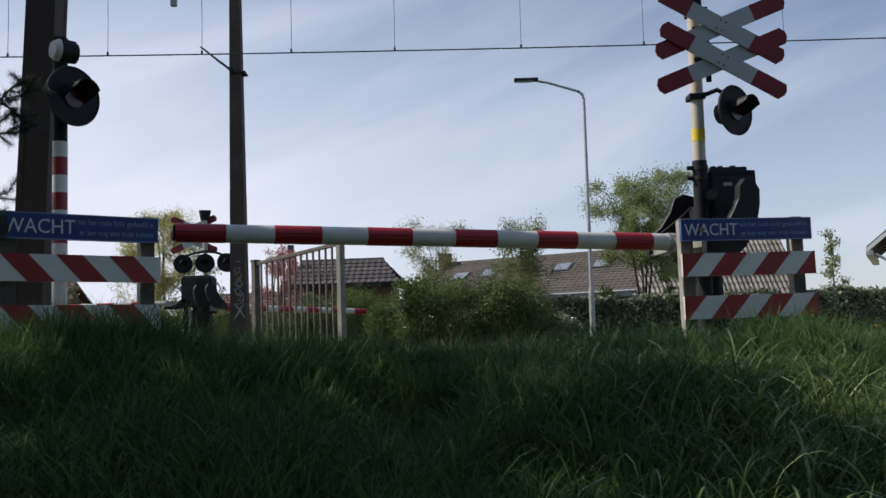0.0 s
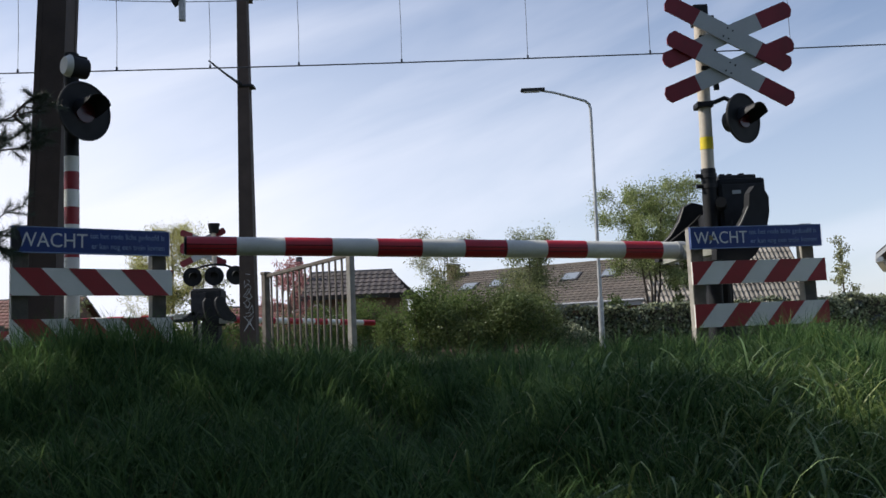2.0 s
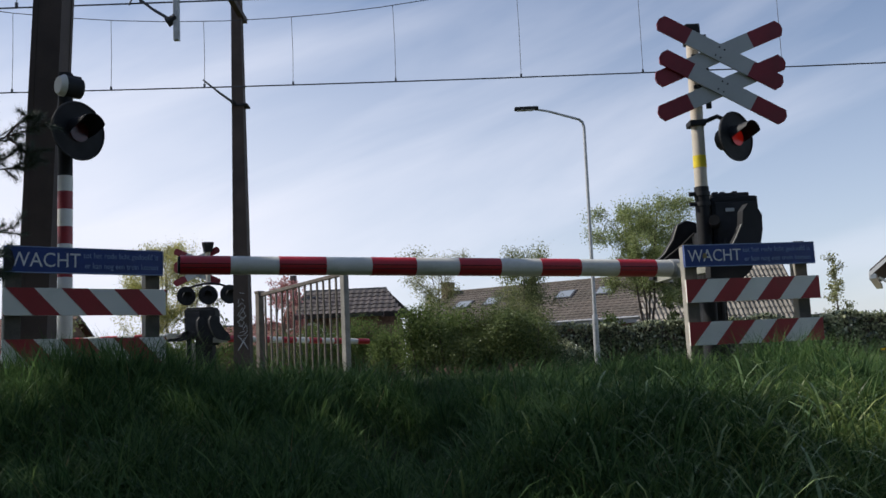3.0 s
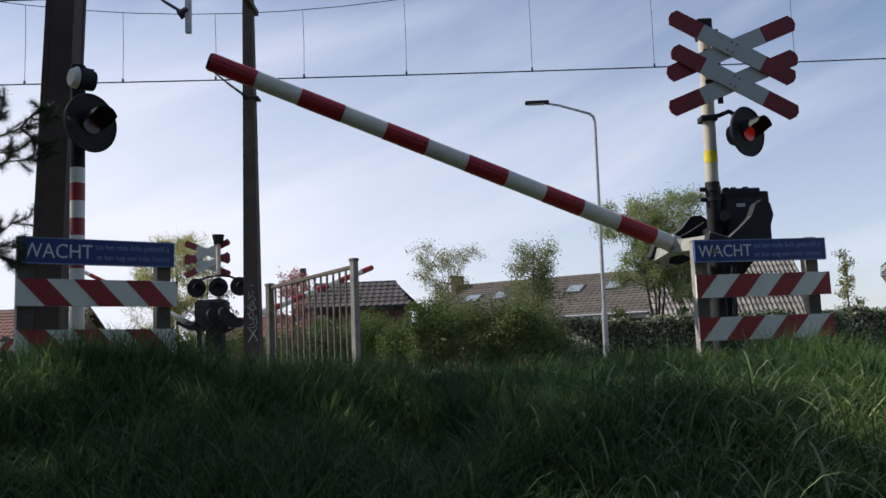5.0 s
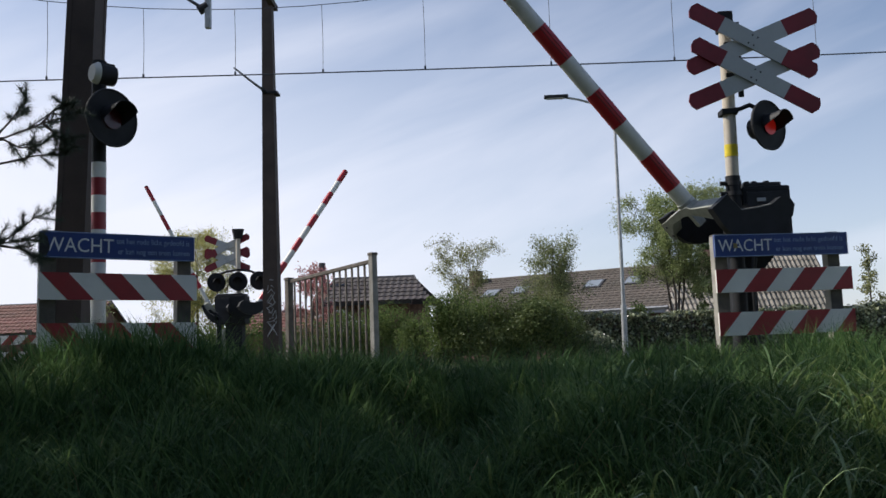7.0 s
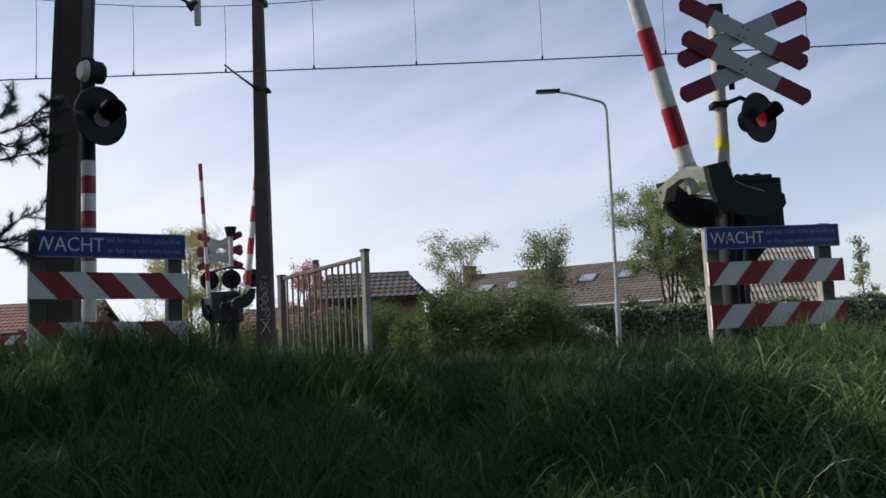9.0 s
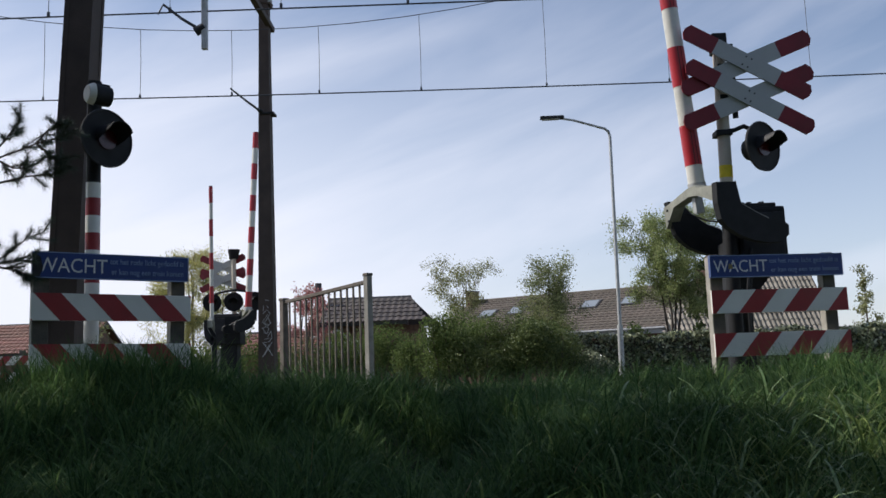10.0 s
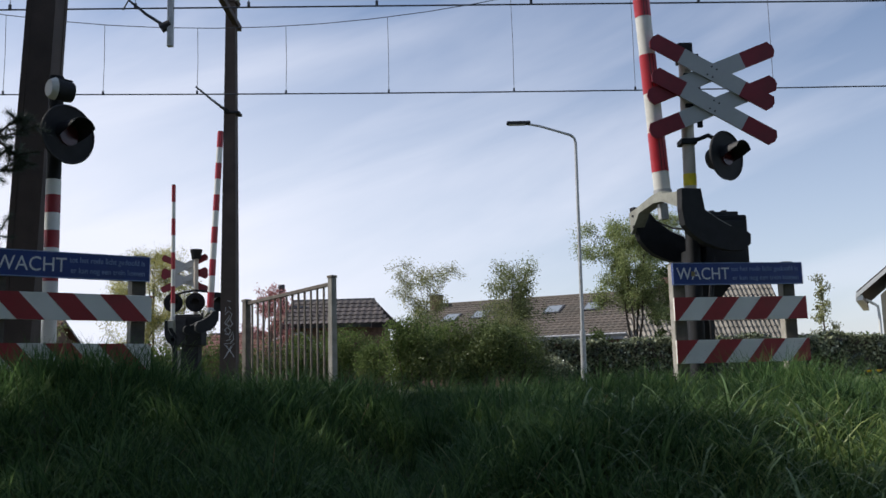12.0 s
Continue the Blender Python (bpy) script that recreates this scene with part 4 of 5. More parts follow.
def shrub(m, size, leaf, leaves, leaf_size, label, seed, name="shrub", lumps=9):
    """A dense bush of several leafy lumps with a few stems."""
    rng = np.random.default_rng(seed)
    t = thing(name, m, label, "shrub")
    sx, sy, sz = size
    cs = [(rng.uniform(-0.5, 0.5) * sx, rng.uniform(-0.4, 0.4) * sy, rng.uniform(0.25, 0.72) * sz, rng.uniform(0.22, 0.4)) for k in range(lumps)]
    pts = []
    for k in range(leaves):
        cx, cy, cz, r = cs[rng.integers(len(cs))]
        d = rng.normal(size=3)
        d /= np.linalg.norm(d)
        q = r * rng.uniform(0.55, 1.08)
        pts.append((cx + d[0] * q * min(sx, 1.9 * sz) * 0.8, cy + d[1] * q * sy, max(0.02, cz + d[2] * q * sz)))
    for cx, cy, cz, r in cs:
        part("stem", pipe([(cx * 0.6, cy * 0.6, -0.2), (cx * 0.9, cy * 0.9, cz * 0.6), (cx, cy, cz + r * sz * 0.7)], [0.03, 0.02, 0.006], 5), BARK, t)
    leaf_mesh("foliage", np.array(pts), leaf_size, leaf, t, "", rng)
    return t


def hedge(m, length, depth, height, leaves, label, seed, material):
    rng = np.random.default_rng(seed)
    t = thing("hedge", m, label, "hedge")
    core = box((length / 2, 0, height * 0.45), (length, depth * 0.7, height * 0.9))
    part("branch_core", core, BARK, t)
    u = rng.random(leaves)
    x = u * length
    side = rng.random(leaves)
    top = height * (1 + 0.05 * np.sin(x * 2.3) + 0.03 * np.sin(x * 5.1))
    z = np.where(side < 0.7, rng.random(leaves) * top, top - 0.05)
    y = np.where(side < 0.7, -depth / 2, rng.uniform(-depth / 2, depth / 2, leaves))
    y = y + 0.07 * np.sin(x * 3.1 + z * 4) + rng.normal(0, 0.05, leaves)
    z = z + rng.normal(0, 0.04, leaves)
    leaf_mesh("foliage", np.stack([x, y, z], 1), 0.085, material, t, "", rng, 1.3)
    return t


G = lambda y: float(ground_height(0, y))
hedge(pose(3.4, 28.3, G(28.3)), 22, 0.7, 1.32, 34000, "trimmed glossy ivy hedge in sunlight", 21, IVY)
for px, py, size, leaf, count, label, seed in (
        (-1.25, 27.2, (2.2, 1.4, 1.95), LEAF, 9000, "bright green leafy garden shrub", 31),
        (-0.35, 25.6, (1.9, 1.4, 2.05), LEAF, 8000, "rounded green shrub among darker ones", 30),
        (0.6, 25.2, (2.4, 1.5, 1.95), LEAFDARK, 11000, "dense dark green garden shrub", 32),
        (1.9, 25.6, (2.0, 1.5, 1.85), LEAFDARK, 8500, "dense dark green shrub beside a small tree", 33),
        (-3.2, 29.0, (2.2, 1.3, 1.9), LEAF, 7000, "loose green shrub behind the railing", 34),
        (-5.0, 29.5, (2.4, 1.3, 1.6), LEAFDARK, 6000, "dark shrub behind steel railing bars", 35),
        (3.0, 26.3, (1.5, 0.9, 1.0), IVY, 4600, "low glossy shrub beside the lamp post", 36)):
    shrub(pose(px, py, 0), size, leaf, int(count * 2.2), 0.042, label, seed, lumps=13)
shrub(pose(5.6, 29.6, 0), (1.5, 1.0, 1.75), LEAFDARK, 2400, 0.08, "dark clipped shrub behind the hedge", 37)
tree(pose(-0.08, 30, 0), 3.95, 1.25, 0.40, LEAFPALE, 11000, 0.034, "small open tree with pale spring leaves", 41, 0.06, "vase", stems=2)
tree(pose(2.4, 29, 0), 3.85, 2.0, 0.10, LEAFGREY, 26000, 0.038, "dense green pointed tree between shrubs", 42, 0.07, "cone", gather=0.075)
tree(pose(6.65, 30.2, 0), 5.2, 1.55, 0.42, LEAFMID, 46000, 0.040, "airy garden tree with fresh green leaves", 43, 0.085, "vase", stems=4, gather=0.085)
tree(pose(8.0, 30.6, 0), 3.9, 0.8, 0.2, LEAF, 4200, 0.065, "narrow green tree beside a fuller one", 44, 0.06, "round")
tree(pose(13.3, 31, -0.2), 3.75, 0.75, 0.25, LEAFPALE, 1900, 0.055, "thin young tree with pale leaves", 45, 0.05, "cone")
tree(pose(-10.6, 34, -0.4), 6.1, 1.75, 0.08, LEAFYELLOW, 42000, 0.04, "yellow-green weeping tree in spring leaf", 46, 0.11, "round", stems=3)
tree(pose(-8.8, 33, -0.4), 4.9, 1.1, 0.15, LEAFPALE, 1500, 0.08, "thin grey-green tree behind the crossing", 47, 0.08, "round", stems=2)
tree(pose(-6.4, 34, -0.4), 4.4, 1.15, 0.1, BLOSSOM, 5000, 0.06, "blossoming pink garden tree", 48, 0.08, "round", stems=2)
tree(pose(-15.4, 36, -0.4), 4.2, 1.3, 0.2, LEAFPALE, 900, 0.08, "bare thin tree with few leaves", 49, 0.08, "round", stems=2)
shrub(pose(-9.8, 31.0, -0.3), (4.6, 1.2, 2.2), LEAF, 13000, 0.07, "loose green bushes behind the fence", 38, lumps=12)
shrub(pose(-13.0, 31.5, -0.3), (3.4, 1.2, 2.25), LEAFGREY, 16000, 0.05, "loose pale green bush beyond the striped fence", 40, lumps=12)
shrub(pose(12.8, 29.9, -0.2), (2.6, 1.0, 1.75), LEAF, 1500, 0.08, "low bush behind the hedge", 39)


def pine(x, y, seed, low_twigs, boughs, grown, low, high, point, label):
    """A pine beside the verge; with low_twigs, its lower twigs hang before the mast."""
    rng = np.random.default_rng(seed)
    t = thing("pine_tree", pose(x, y, float(ground_height(x, y))), label, "tree")
    part("trunk", pipe([(0, 0, -0.3), (0.05, 0.05, 2.5 * grown), (-0.05, 0.1, 5.0 * grown), (0, 0, 7.6 * grown)], [0.19, 0.16, 0.11, 0.03], 12), BARK, t, "brown pine trunk")
    base = t.matrix_basis.translation
    tufts = []
    wood = bmesh.new()

    def bough(points, r, twigs, spread, density):
        pts = [Vector(p) for p in points]
        pipe(pts, [r * (1 - 0.8 * i / (len(pts) - 1)) for i in range(len(pts))], 6, wood)
        for k in range(twigs):
            f = 0.25 + 0.75 * (k + rng.random()) / twigs
            i = min(int(f * (len(pts) - 1)), len(pts) - 2)
            p = pts[i].lerp(pts[i + 1], f * (len(pts) - 1) - i)
            d = (pts[i + 1] - pts[i]).normalized() + Vector(rng.normal(0, spread, 3)) + Vector((0, 0, 0.15))
            e = p + d.normalized() * (rng.uniform(0.14, 0.34) if density == 2 else rng.uniform(0.06, 0.16))
            pipe([p, e], [0.008, 0.004] if density == 2 else [0.004, 0.002], 4, wood)
            tufts.append((p, e, density))
        tufts.append((pts[-2], pts[-1], density))

    for k in range(boughs):
        z = low + (high - low) * k / boughs
        az = k * 2.4
        reach = 2.7 * min(1.0, (point - z) / (point - 4.8)) * rng.uniform(0.75, 1.0)
        tip = ((0, 0, z), (math.cos(az) * reach * 0.5, math.sin(az) * reach * 0.5, z + 0.15), (math.cos(az) * reach, math.sin(az) * reach, z + 0.35))
        bough([tuple(c * grown for c in p) for p in tip], 0.04, 26, 0.6, 2)
    o = Vector(base)
    twig_lines = (
        [(-3.9, 5.35, 1.62), (-3.2, 5.3, 1.72), (-2.79, 5.28, 1.77), (-2.57, 5.28, 1.845), (-2.44, 5.28, 1.88), (-2.31, 5.28, 1.92)],
        [(-3.6, 5.3, 1.5), (-2.79, 5.3, 1.62), (-2.64, 5.3, 1.65), (-2.53, 5.3, 1.66), (-2.43, 5.3, 1.655)],
        [(-3.7, 5.3, 1.0), (-3.0, 5.27, 1.08), (-2.79, 5.28, 1.14), (-2.70, 5.28, 1.20), (-2.61, 5.28, 1.27), (-2.51, 5.28, 1.305)],
        [(-2.85, 5.28, 1.78), (-2.76, 5.27, 1.865), (-2.70, 5.26, 1.935), (-2.645, 5.25, 1.99)],
        [(-2.57, 5.28, 1.845), (-2.51, 5.29, 1.92), (-2.44, 5.3, 1.97)],
        [(-2.56, 5.28, 1.84), (-2.50, 5.3, 1.79), (-2.43, 5.31, 1.72)],
        [(-3.2, 5.28, 1.70), (-2.79, 5.25, 1.75), (-2.69, 5.25, 1.695), (-2.60, 5.25, 1.69), (-2.51, 5.25, 1.735)],
        [(-3.0, 5.25, 1.09), (-2.79, 5.24, 1.12), (-2.58, 5.25, 1.135)],
        [(-2.85, 5.3, 1.12), (-2.70, 5.32, 1.09), (-2.60, 5.32, 1.04)])
    for line in twig_lines if low_twigs else ():
        bough([tuple(Vector(p) - o) for p in line], 0.009, 8, 0.55, 1)
    for z, line in ((1.5, twig_lines[0]), (1.3, twig_lines[1]), (1.2, twig_lines[2])) if low_twigs else ():
        a = Vector((0, 0, z + 0.4))
        b = Vector(line[0]) - o
        pipe([a, a.lerp(b, 0.5) + Vector((0, 0, -0.1)), b], [0.04, 0.03, 0.016], 6, wood)
    part("bough_wood", wood, BARK, t, "thin brown boughs")
    verts, faces = [], []
    for p, e, density in tufts:
        d = (e - p).normalized()
        count, ln, w = (130, 0.056, 0.0013) if density == 1 else (72, 0.18, 0.016)
        for k in range(count):
            f = rng.random()
            c = p.lerp(e, f)
            n = (d * rng.uniform(0.5, 1.0) + Vector(rng.normal(0, 0.55, 3))).normalized()
            s = n.cross(Vector(rng.normal(size=3))).normalized() * w
            q = c + n * ln * rng.uniform(0.7, 1.2)
            i = len(verts)
            verts += [tuple(c - s), tuple(c + s), tuple(q)]
            faces.append((i, i + 1, i + 2))
    me = bpy.data.meshes.new("needles")
    me.from_pydata(verts, [], faces)
    me.materials.append(NEEDLE)
    nd = new("needles", me)
    nd.parent = t


pine(-5.6, 3.9, 61, True, 46, 1.0, 2.5, 6.0, 7.2, "dark pine with long needled twigs over the verge")
# added out of view, only to cast shade on the verge's crest
pine(-8.5, 7.5, 62, False, 40, 1.35, 2.5, 6.9, 8.2, "added unseen pine that shades the verge")


# ---- houses ----
ROOFTILE = surface("weathered_brown_roof_tiles", (0.100, 0.083, 0.068), 0.85, vary=0.2, size=1.2, bump=0.3, grain=30, stain=(0.12, 0.11, 0.09), stain_amount=0.6, each=0.12)
PANTILE = surface("pale_grey_brown_pantiles", (0.215, 0.195, 0.165), 0.75, vary=0.3, size=2, bump=0.3, grain=25, stain=(0.10, 0.09, 0.07), stain_amount=0.6, each=0.15)
DARKTILE = surface("dark_roof_tiles", (0.055, 0.045, 0.042), 0.7, vary=0.25, size=2, bump=0.3, grain=25, each=0.2)
REDTILE = surface("red_brown_roof_tiles", (0.14, 0.058, 0.042), 0.75, vary=0.2, size=2, bump=0.3, grain=25, each=0.15)
BRICK = surface("brown_red_brick_wall", (0.155, 0.088, 0.066), 0.85, vary=0.3, size=6, bump=0.3, grain=22)
BEIGE = surface("beige_rendered_wall", (0.52, 0.44, 0.32), 0.85, vary=0.1, size=3, bump=0.15)
FASCIA = surface("white_painted_timber", (0.74, 0.74, 0.71), 0.5, vary=0.06, bump=0.05)
GREYTRIM = surface("grey_zinc_trim", (0.33, 0.34, 0.36), 0.6, vary=0.15, bump=0.05)
DARKTRIM = surface("dark_fascia_board", (0.05, 0.05, 0.055), 0.6, vary=0.2, bump=0.1)
# the panes' sky reflection is put into this pale base colour
GLASS = surface("window_glass_painted_sky_glare", (0.22, 0.25, 0.28), 0.35, vary=0.05, bump=0, spec=0.6)


def tiled_slope(parent, x0, x1, eave, ridge, courses, material, wave=0.0, pitch=0.3, cut=0.0, trim=0.0, name="roof"):
    """A roof face of overlapping tile courses between eave (y, z) and ridge (y, z); cut draws in the lower ends at x0, trim the upper ends at x1."""
    e, r = Vector((0, *eave)), Vector((0, *ridge))
    up = r - e
    nrm = Vector((0, -up.z, up.y)).normalized()
    roof = part(name, prism_between(x0 + cut, x1 - trim, e, r, nrm), DARKTRIM, parent)
    for k in range(courses):
        a, b = e + up * (k / courses), e + up * ((k + 1.12) / courses if k < courses - 1 else 1.0)
        xa = x0 + cut * (k + 0.5) / courses
        xb = x1 - trim * (k + 0.5) / courses
        steps = max(2, int((xb - xa) / pitch) * (4 if wave else 1))
        bm = bmesh.new()
        lo, hi, lip = [], [], []
        for i in range(steps + 1):
            x = xa + (xb - xa) * i / steps
            h = wave * (0.5 + 0.5 * math.cos(2 * math.pi * (x - x0) / pitch)) if wave else 0.006 * (i % 2)
            lo.append(bm.verts.new(Vector((x, 0, 0)) + a + nrm * (0.052 + h)))
            lip.append(bm.verts.new(Vector((x, 0, 0)) + a + nrm * 0.006))
            hi.append(bm.verts.new(Vector((x, 0, 0)) + b + nrm * (0.016 + h)))
        for i in range(steps):
            bm.faces.new((lo[i], lo[i + 1], hi[i + 1], hi[i]))
            bm.faces.new((lip[i], lip[i + 1], lo[i + 1], lo[i]))
        part("tile_course", bm, material, roof)
    return roof


def prism_between(x0, x1, e, r, nrm):
    bm = bmesh.new()
    c = []
    for x in (x0, x1):
        for p in (e, r):
            for o in (0.0, -0.12):
                c.append(bm.verts.new(Vector((x, 0, 0)) + p + nrm * o))
    for f in ((0, 1, 3, 2), (4, 6, 7, 5), (0, 4, 5, 1), (2, 3, 7, 6), (0, 2, 6, 4), (1, 5, 7, 3)):
        bm.faces.new([c[i] for i in f])
    return bm


def walls(parent, x0, x1, y0, y1, z0, eave, ridge_y, ridge_z, material):
    """The house's body with its two gables."""
    bm = bmesh.new()
    a = []
    for x in (x0, x1):
        a.append([bm.verts.new(p) for p in ((x, y0, z0), (x, y0, eave), (x, ridge_y, ridge_z), (x, y1, eave), (x, y1, z0))])
    bm.faces.new(a[0])
    bm.faces.new(a[1])
    for i in range(5):
        j = (i + 1) % 5
        bm.faces.new((a[0][i], a[0][j], a[1][j], a[1][i]))
    return part("wall", bm, material, parent)


def roof_window(parent, x, y, eave, ridge, w=1.0, l=1.1):
    up = (Vector((0, *ridge)) - Vector((0, *eave))).normalized()
    k = math.degrees(math.atan2(up.z, up.y))
    z = eave[1] + (y - eave[0]) * up.z / up.y
    f = part("roof_window", box((0, 0, 0), (w, l, 0.10), 0.01), DARKTRIM, parent, "dark framed roof window")
    f.matrix_basis = pose(x, y, z, k, 0, 0) @ pose(0, 0, 0.06)
    part("pane", box((0, 0, 0.054), (w - 0.2, l - 0.22, 0.012)), GLASS, f)


def houses():
    h = thing("house", pose(6.6, 48, 0, 0, 0, -30) @ pose(-7, -48, 0), "long low house with brown tiled roof and roof windows", "house")
    eave, ridge = (46.0, 2.12), (51.0, 4.48)
    walls(h, -2.05, 12.8, 46.5, 55.5, -1.0, 1.98, 51.0, 4.35, BRICK)
    tiled_slope(h, -2.25, 13.0, eave, ridge, 16, ROOFTILE, 0.035, 0.33)
    tiled_slope(h, -2.25, 13.0, (56.0, 2.02), ridge, 5, ROOFTILE)
    part("fascia", box((5.37, 45.93, 1.96), (15.2, 0.05, 0.24)), GREYTRIM, h, "grey weathered fascia board")
    part("gutter", pipe([(-2.25, 45.84, 2.10), (13.0, 45.84, 2.10)], 0.06, 8), GREYTRIM, h)
    part("ridge_tiles", pipe([(-2.25, 51, 4.48), (13.0, 51, 4.48)], 0.13, 8), ROOFTILE, h)
    for x, y in ((6.2, 49.2), (8.44, 49.3), (1.8, 49.1), (-0.02, 48.9)):
        roof_window(h, x, y, eave, ridge)
    chim = part("chimney", box((-1.95, 50.6, 4.45), (0.6, 0.6, 1.2), 0.02), BRICK, h, "brick chimney")
    part("chimney_cap", box((-1.95, 50.6, 5.07), (0.68, 0.68, 0.06)), DARKTRIM, chim)
    chim = part("chimney", box((12.1, 50.6, 4.7), (0.9, 0.6, 1.1), 0.02), BRICK, h, "brick chimney")
    part("chimney_cap", box((12.1, 50.6, 5.27), (1.0, 0.7, 0.06)), DARKTRIM, chim)
    for x in (4.6, 6.6):
        w = part("window", box((x, 46.47, 1.2), (1.3, 0.08, 0.9)), FASCIA, h, "white framed window")
        part("pane", box((x, 46.42, 1.2), (1.15, 0.03, 0.75)), GLASS, w)

    h = thing("house", pose(0, 0, 0), "house gable with pale pantiled roof above a hedge", "house")
    walls(h, 11.6, 14.9, 38.4, 43.0, -1.0, 1.5, 40.6, 3.85, BRICK)
    tiled_slope(h, 11.4, 15.0, (38.0, 1.40), (40.6, 4.02), 9, PANTILE, 0.085, 0.20)
    tiled_slope(h, 11.4, 15.0, (43.2, 1.40), (40.6, 4.02), 4, PANTILE)
    part("verge_board", pipe([(15.04, 38.0, 1.4), (15.04, 40.6, 4.05), (15.04, 43.2, 1.4)], 0.07, 4), REDTILE, h, "red-brown verge")
    g = thing("garage", pose(0, 0, 0), "garage with pale corrugated pantile roof", "garage")
    walls(g, 8.95, 11.55, 38.4, 41.6, -1.0, 1.45, 40.0, 2.75, BRICK)
    part("end_wall", box((8.55, 40.0, 0.2), (0.8, 3.2, 2.3)), BRICK, g)
    tiled_slope(g, 7.85, 11.55, (38.0, 1.42), (40.0, 2.92), 6, PANTILE, 0.085, 0.20, cut=0.95)
    hip = bmesh.new()
    hip.faces.new([hip.verts.new(p) for p in ((7.85, 38.0, 1.44), (8.82, 40.0, 2.95), (8.8, 42.0, 1.44))])
    part("hip_end", hip, ROOFTILE, g)
    tiled_slope(g, 8.9, 11.55, (42.0, 1.42), (40.0, 2.92), 3, PANTILE)

    h = thing("house", pose(0, 0, 0), "brick house with dark tiled roof behind the railing", "house")
    walls(h, -6.6, -2.62, 36.6, 41.0, -1.0, 2.40, 38.6, 3.4, BRICK)
    part("end_wall", box((-2.31, 38.8, 0.65), (0.60, 4.38, 3.3)), BRICK, h)
    tiled_slope(h, -6.0, -1.75, (36.0, 2.42), (38.6, 3.55), 6, DARKTILE, 0.03, 0.26, trim=0.75)
    tiled_slope(h, -6.0, -2.5, (41.2, 2.42), (38.6, 3.55), 3, DARKTILE)
    part("hip", prism([(-2.7, 2.3), (-1.3, 2.30), (-2.45, 3.5)], 38.3, 38.6), DARKTILE, h, "dark hipped roof end")
    part("flue", rod((-6.35, 38.0, 3.2), (-6.35, 38.0, 4.25), 0.14, n=14), DARKTRIM, h, "dark flue pipe")
    part("porch_frame", pipe([(-6.4, 36.3, 1.9), (-5.3, 36.3, 2.15), (-4.8, 36.2, 1.75), (-4.4, 36.1, 1.2)], 0.05, 6), FASCIA, h, "white sloping porch edge")
    for x in (-6.1, -5.2):
        part("porch_post", box((x, 36.3, 1.4), (0.07, 0.07, 1.0)), FASCIA, h)
        w = part("window", box((x + 0.45, 36.57, 1.3), (0.7, 0.08, 0.9)), FASCIA, h, "white framed window")
        part("pane", box((x + 0.45, 36.52, 1.3), (0.58, 0.03, 0.76)), GLASS, w)

    h = thing("house", pose(0, 0, 0), "distant house with red tiled roof", "house")
    walls(h, -32, -21.9, 50.5, 57, -1.0, 2.2, 53.5, 3.7, BRICK)
    tiled_slope(h, -32.2, -21.6, (50, 2.2), (53.5, 4.0), 9, REDTILE, 0.03, 0.3)
    tiled_slope(h, -32.2, -21.6, (57.0, 2.2), (53.5, 4.0), 3, REDTILE)
    h = thing("house", pose(0, 0, 0), "low brick house with reddish roof beyond the crossing", "house")
    walls(h, -11.3, -7.0, 44.5, 50, -1.0, 1.5, 47, 2.5, BRICK)
    tiled_slope(h, -11.5, -6.8, (44, 1.5), (47, 2.65), 7, REDTILE, 0.03, 0.3)
    tiled_slope(h, -11.5, -6.8, (50, 1.5), (47, 2.65), 3, REDTILE)
    part("chimney", box((-7.9, 46.6, 2.9), (0.6, 0.5, 1.0), 0.02), BRICK, h, "brick chimney")

    h = thing("house", pose(19.75, 40.0, 0, 0, 0, -27), "beige house with white eaves and a dark roof", "house")
    bm = bmesh.new()
    pts = [(0, -1), (0, 3.35), (3.0, 6.0), (6.0, 3.35), (6.0, -1)]
    prism(pts, 0.0, 8.0, bm)
    part("wall", bm, BEIGE, h, "sunlit beige wall")
    part("roof", prism([(-0.95, 3.30), (3.0, 6.55), (3.0, 6.75), (-0.95, 3.50)], -0.7, 8.4), DARKTILE, h, "dark tiled roof")
    part("roof", prism([(6.95, 3.30), (3.0, 6.55), (3.0, 6.75), (6.95, 3.50)], -0.7, 8.4), DARKTILE, h)
    part("bargeboard", prism([(-0.98, 3.20), (3.0, 6.48), (3.0, 6.66), (-0.98, 3.40)], -0.76, -0.705), FASCIA, h, "white bargeboard")
    part("eave_box", box((-0.85, 3.8, 3.22), (0.30, 9.0, 0.22), 0.01), FASCIA, h, "white eaves box")
    part("downpipe", pipe([(-0.6, -0.45, 3.15), (-0.15, -0.12, 2.85), (-0.12, -0.10, 2.4), (-0.12, -0.10, -0.8)], 0.06, 8), FASCIA, h, "white downpipe")
    s = thing("shed", pose(15.3, 40.5, 0), "low dark roofed shed behind the hedge", "shed")
    part("wall", box((1.4, 0.9, 0.2), (2.6, 1.6, 2.2)), BRICK, s)
    part("roof", prism([(0, 1.35), (0.2, 1.72), (2.2, 1.70), (2.9, 1.35)], 0, 2.0), DARKTILE, s, "dark low roof")


houses()


def small_growth():
    """Dandelions and a few dry stems in the grass."""
    rng = np.random.default_rng(71)
    for k in range(9):
        x, y = rng.uniform(5.2, 9.5), rng.uniform(15, 19)
        z = float(ground_height(x, y))
        f = thing("dandelion", pose(x, y, z), "yellow dandelion flower in the grass", "flower", "dandelions")
        part("stem", rod((0, 0, 0), (0.02, 0, 0.24), 0.006, 0.005, 6), GRASS, f)
        part("flower_head", rod((0.02, 0, 0.235), (0.02, 0, 0.27), 0.03, 0.05, 10), FLOWER, f, "yellow flower head")


small_growth()


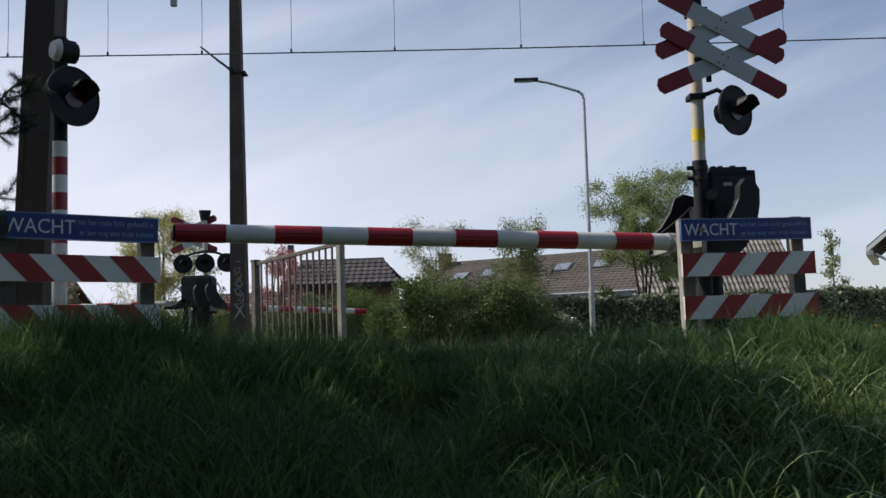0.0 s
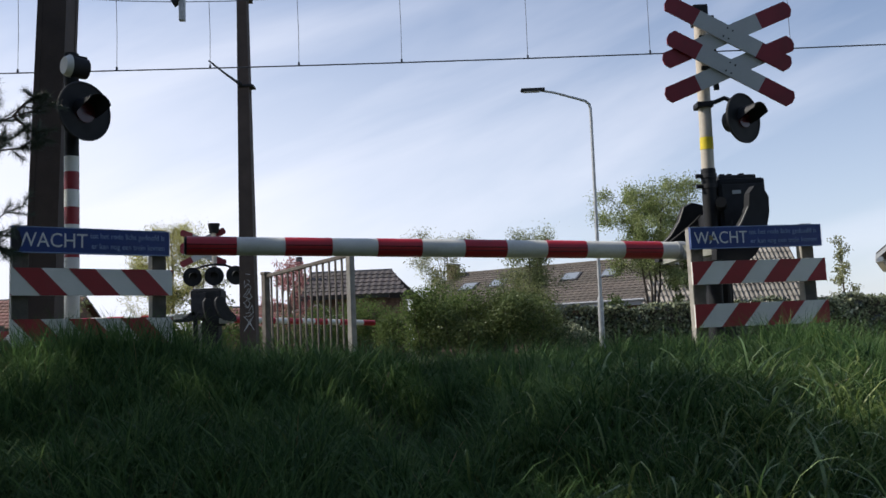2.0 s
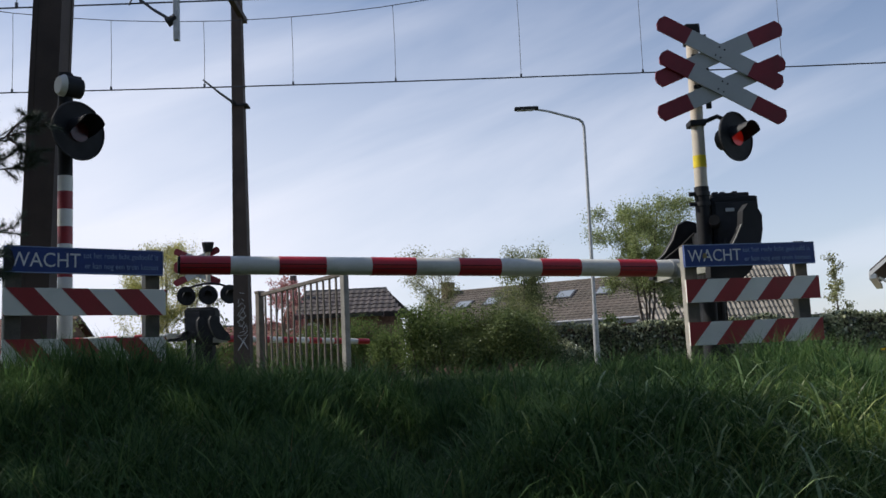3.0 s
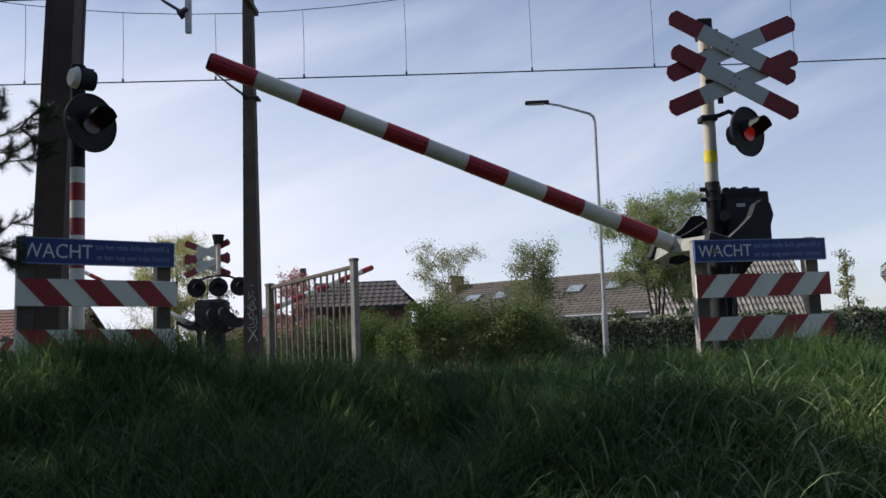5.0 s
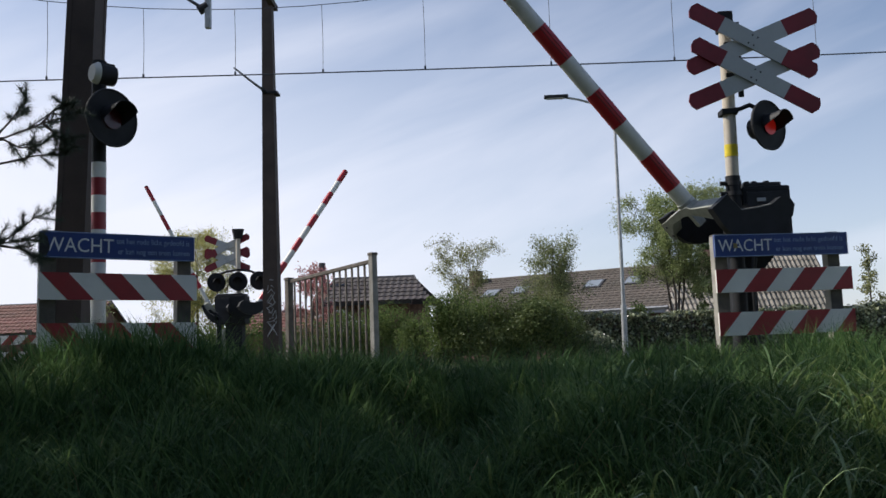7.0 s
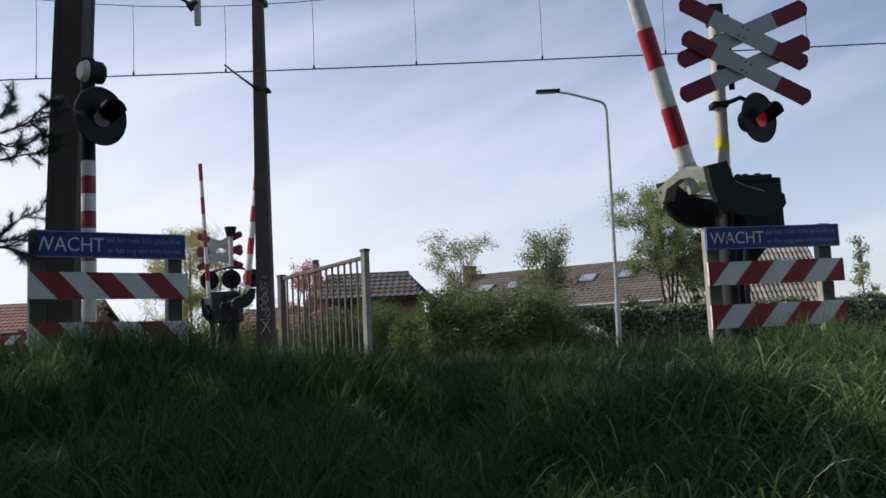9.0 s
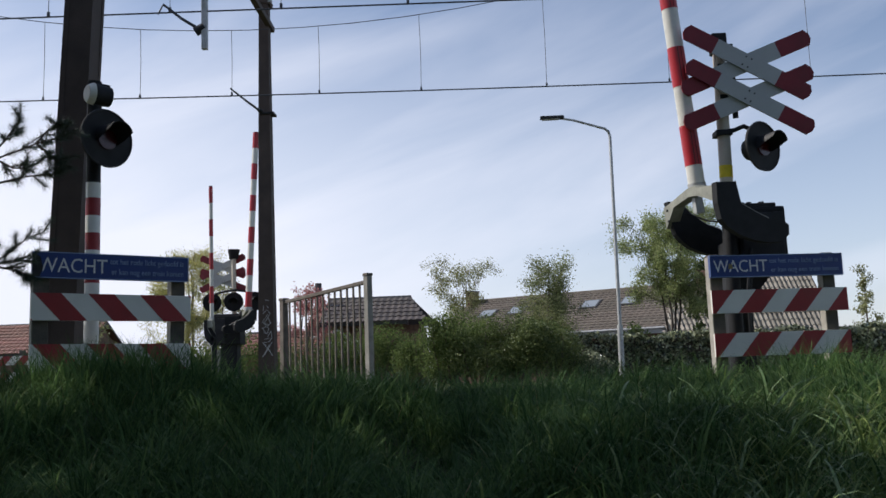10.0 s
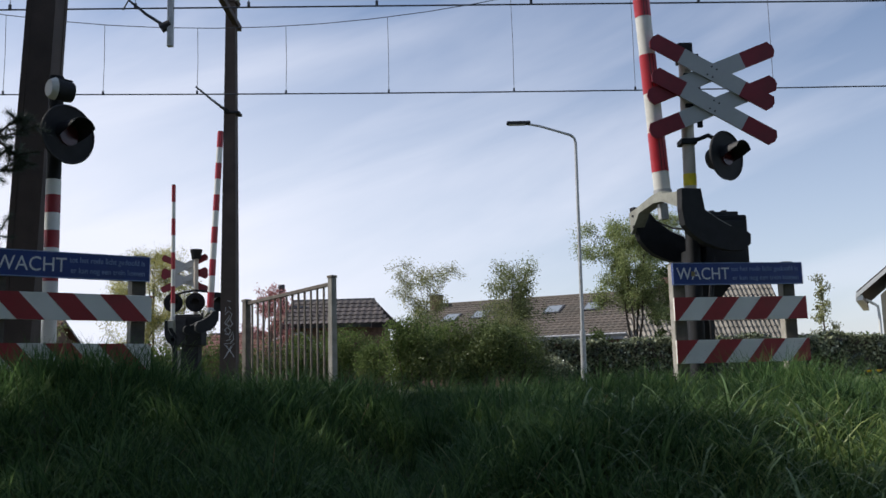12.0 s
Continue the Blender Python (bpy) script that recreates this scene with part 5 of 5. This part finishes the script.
# ---- an added, unseen belt that closes the place behind the camera and blocks sky light ----
def sky_block_belt():
    rng = np.random.default_rng(81)
    bm = bmesh.new()
    n = 60
    rows = []
    for k in range(n + 1):
        a = math.pi * (1.06 + 0.88 * k / n)
        r = 11 + 0.8 * math.sin(k * 1.7)
        h = 7.2 + 1.2 * math.sin(k * 0.9) + rng.normal(0, 0.5)
        rows.append([bm.verts.new((math.cos(a) * r * (1 + 0.05 * math.sin(k + j)), math.sin(a) * r, -1 + (h + 1) * j / 6)) for j in range(7)])
    for a, b in zip(rows, rows[1:]):
        for j in range(6):
            bm.faces.new((a[j], b[j], b[j + 1], a[j + 1]))
    ob = mesh_object("backdrop", bm, LEAFDARK)
    mod = ob.modifiers.new("thickness", "SOLIDIFY")
    mod.thickness = 0.8
    tagged(ob, "added unseen dark green belt that blocks sky light behind the verge", "trees", kind="structure")


sky_block_belt()


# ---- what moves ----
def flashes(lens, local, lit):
    """The added disc turns its glowing side out to imitate the lamp being lit."""
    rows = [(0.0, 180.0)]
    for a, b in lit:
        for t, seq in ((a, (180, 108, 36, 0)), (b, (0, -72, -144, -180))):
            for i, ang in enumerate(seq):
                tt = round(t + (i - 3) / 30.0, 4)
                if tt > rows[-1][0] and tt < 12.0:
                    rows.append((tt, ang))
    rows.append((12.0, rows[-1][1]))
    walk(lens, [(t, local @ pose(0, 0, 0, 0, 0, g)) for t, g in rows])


def motions():
    lift = [(0, 1.1), (3.0, 1.1), (3.7, 1.1), (3.9, 2.4), (4.2, 7.0), (5.3, 24.4), (5.5, 27.4), (6.0, 34.8), (6.5, 42.0), (7.0, 48.7), (7.2, 51.6),
            (8.0, 63.2), (8.8, 72.8), (9.0, 75.3), (9.5, 81.1), (10.0, 84.8), (10.5, 86.3), (11.0, 86.6), (12.0, 86.6)]
    walk(near_boom, [(t, pose(*BOOM_AXLE, 0, -a, BOOM_TURN)) for t, a in lift])
    lift = [(0, -1.9), (3.0, -1.9), (3.7, -1.9), (3.9, -0.6), (4.2, 4.5), (5.3, 24.6), (5.5, 27.7), (6.0, 36.7), (6.5, 44.8), (7.0, 52.6), (7.2, 55.5),
            (8.0, 69.0), (8.8, 80.5), (9.0, 82.6), (9.5, 85.6), (10.0, 86.6), (10.5, 86.7), (12.0, 86.7)]
    walk(far_boom, [(t, pose(*FAR_AXLE, 0, -a, FAR_TURN)) for t, a in lift])
    lift = [(0, 0), (3.0, 0), (3.6, 0), (3.8, 1.5), (4.1, 8), (5.3, 33), (6.5, 54.5), (7.0, 62.5), (7.2, 65.5), (8.0, 77), (8.8, 86), (9.5, 89), (10.0, 89.6), (12.0, 89.6)]
    walk(path_boom, [(t, pose(*PATH_AXLE, 0, -a, PATH_TURN)) for t, a in lift])
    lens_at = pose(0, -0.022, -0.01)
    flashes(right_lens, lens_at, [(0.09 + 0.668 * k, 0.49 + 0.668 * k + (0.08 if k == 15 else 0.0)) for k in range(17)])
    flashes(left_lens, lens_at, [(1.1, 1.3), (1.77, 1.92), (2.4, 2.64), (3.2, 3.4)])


motions()
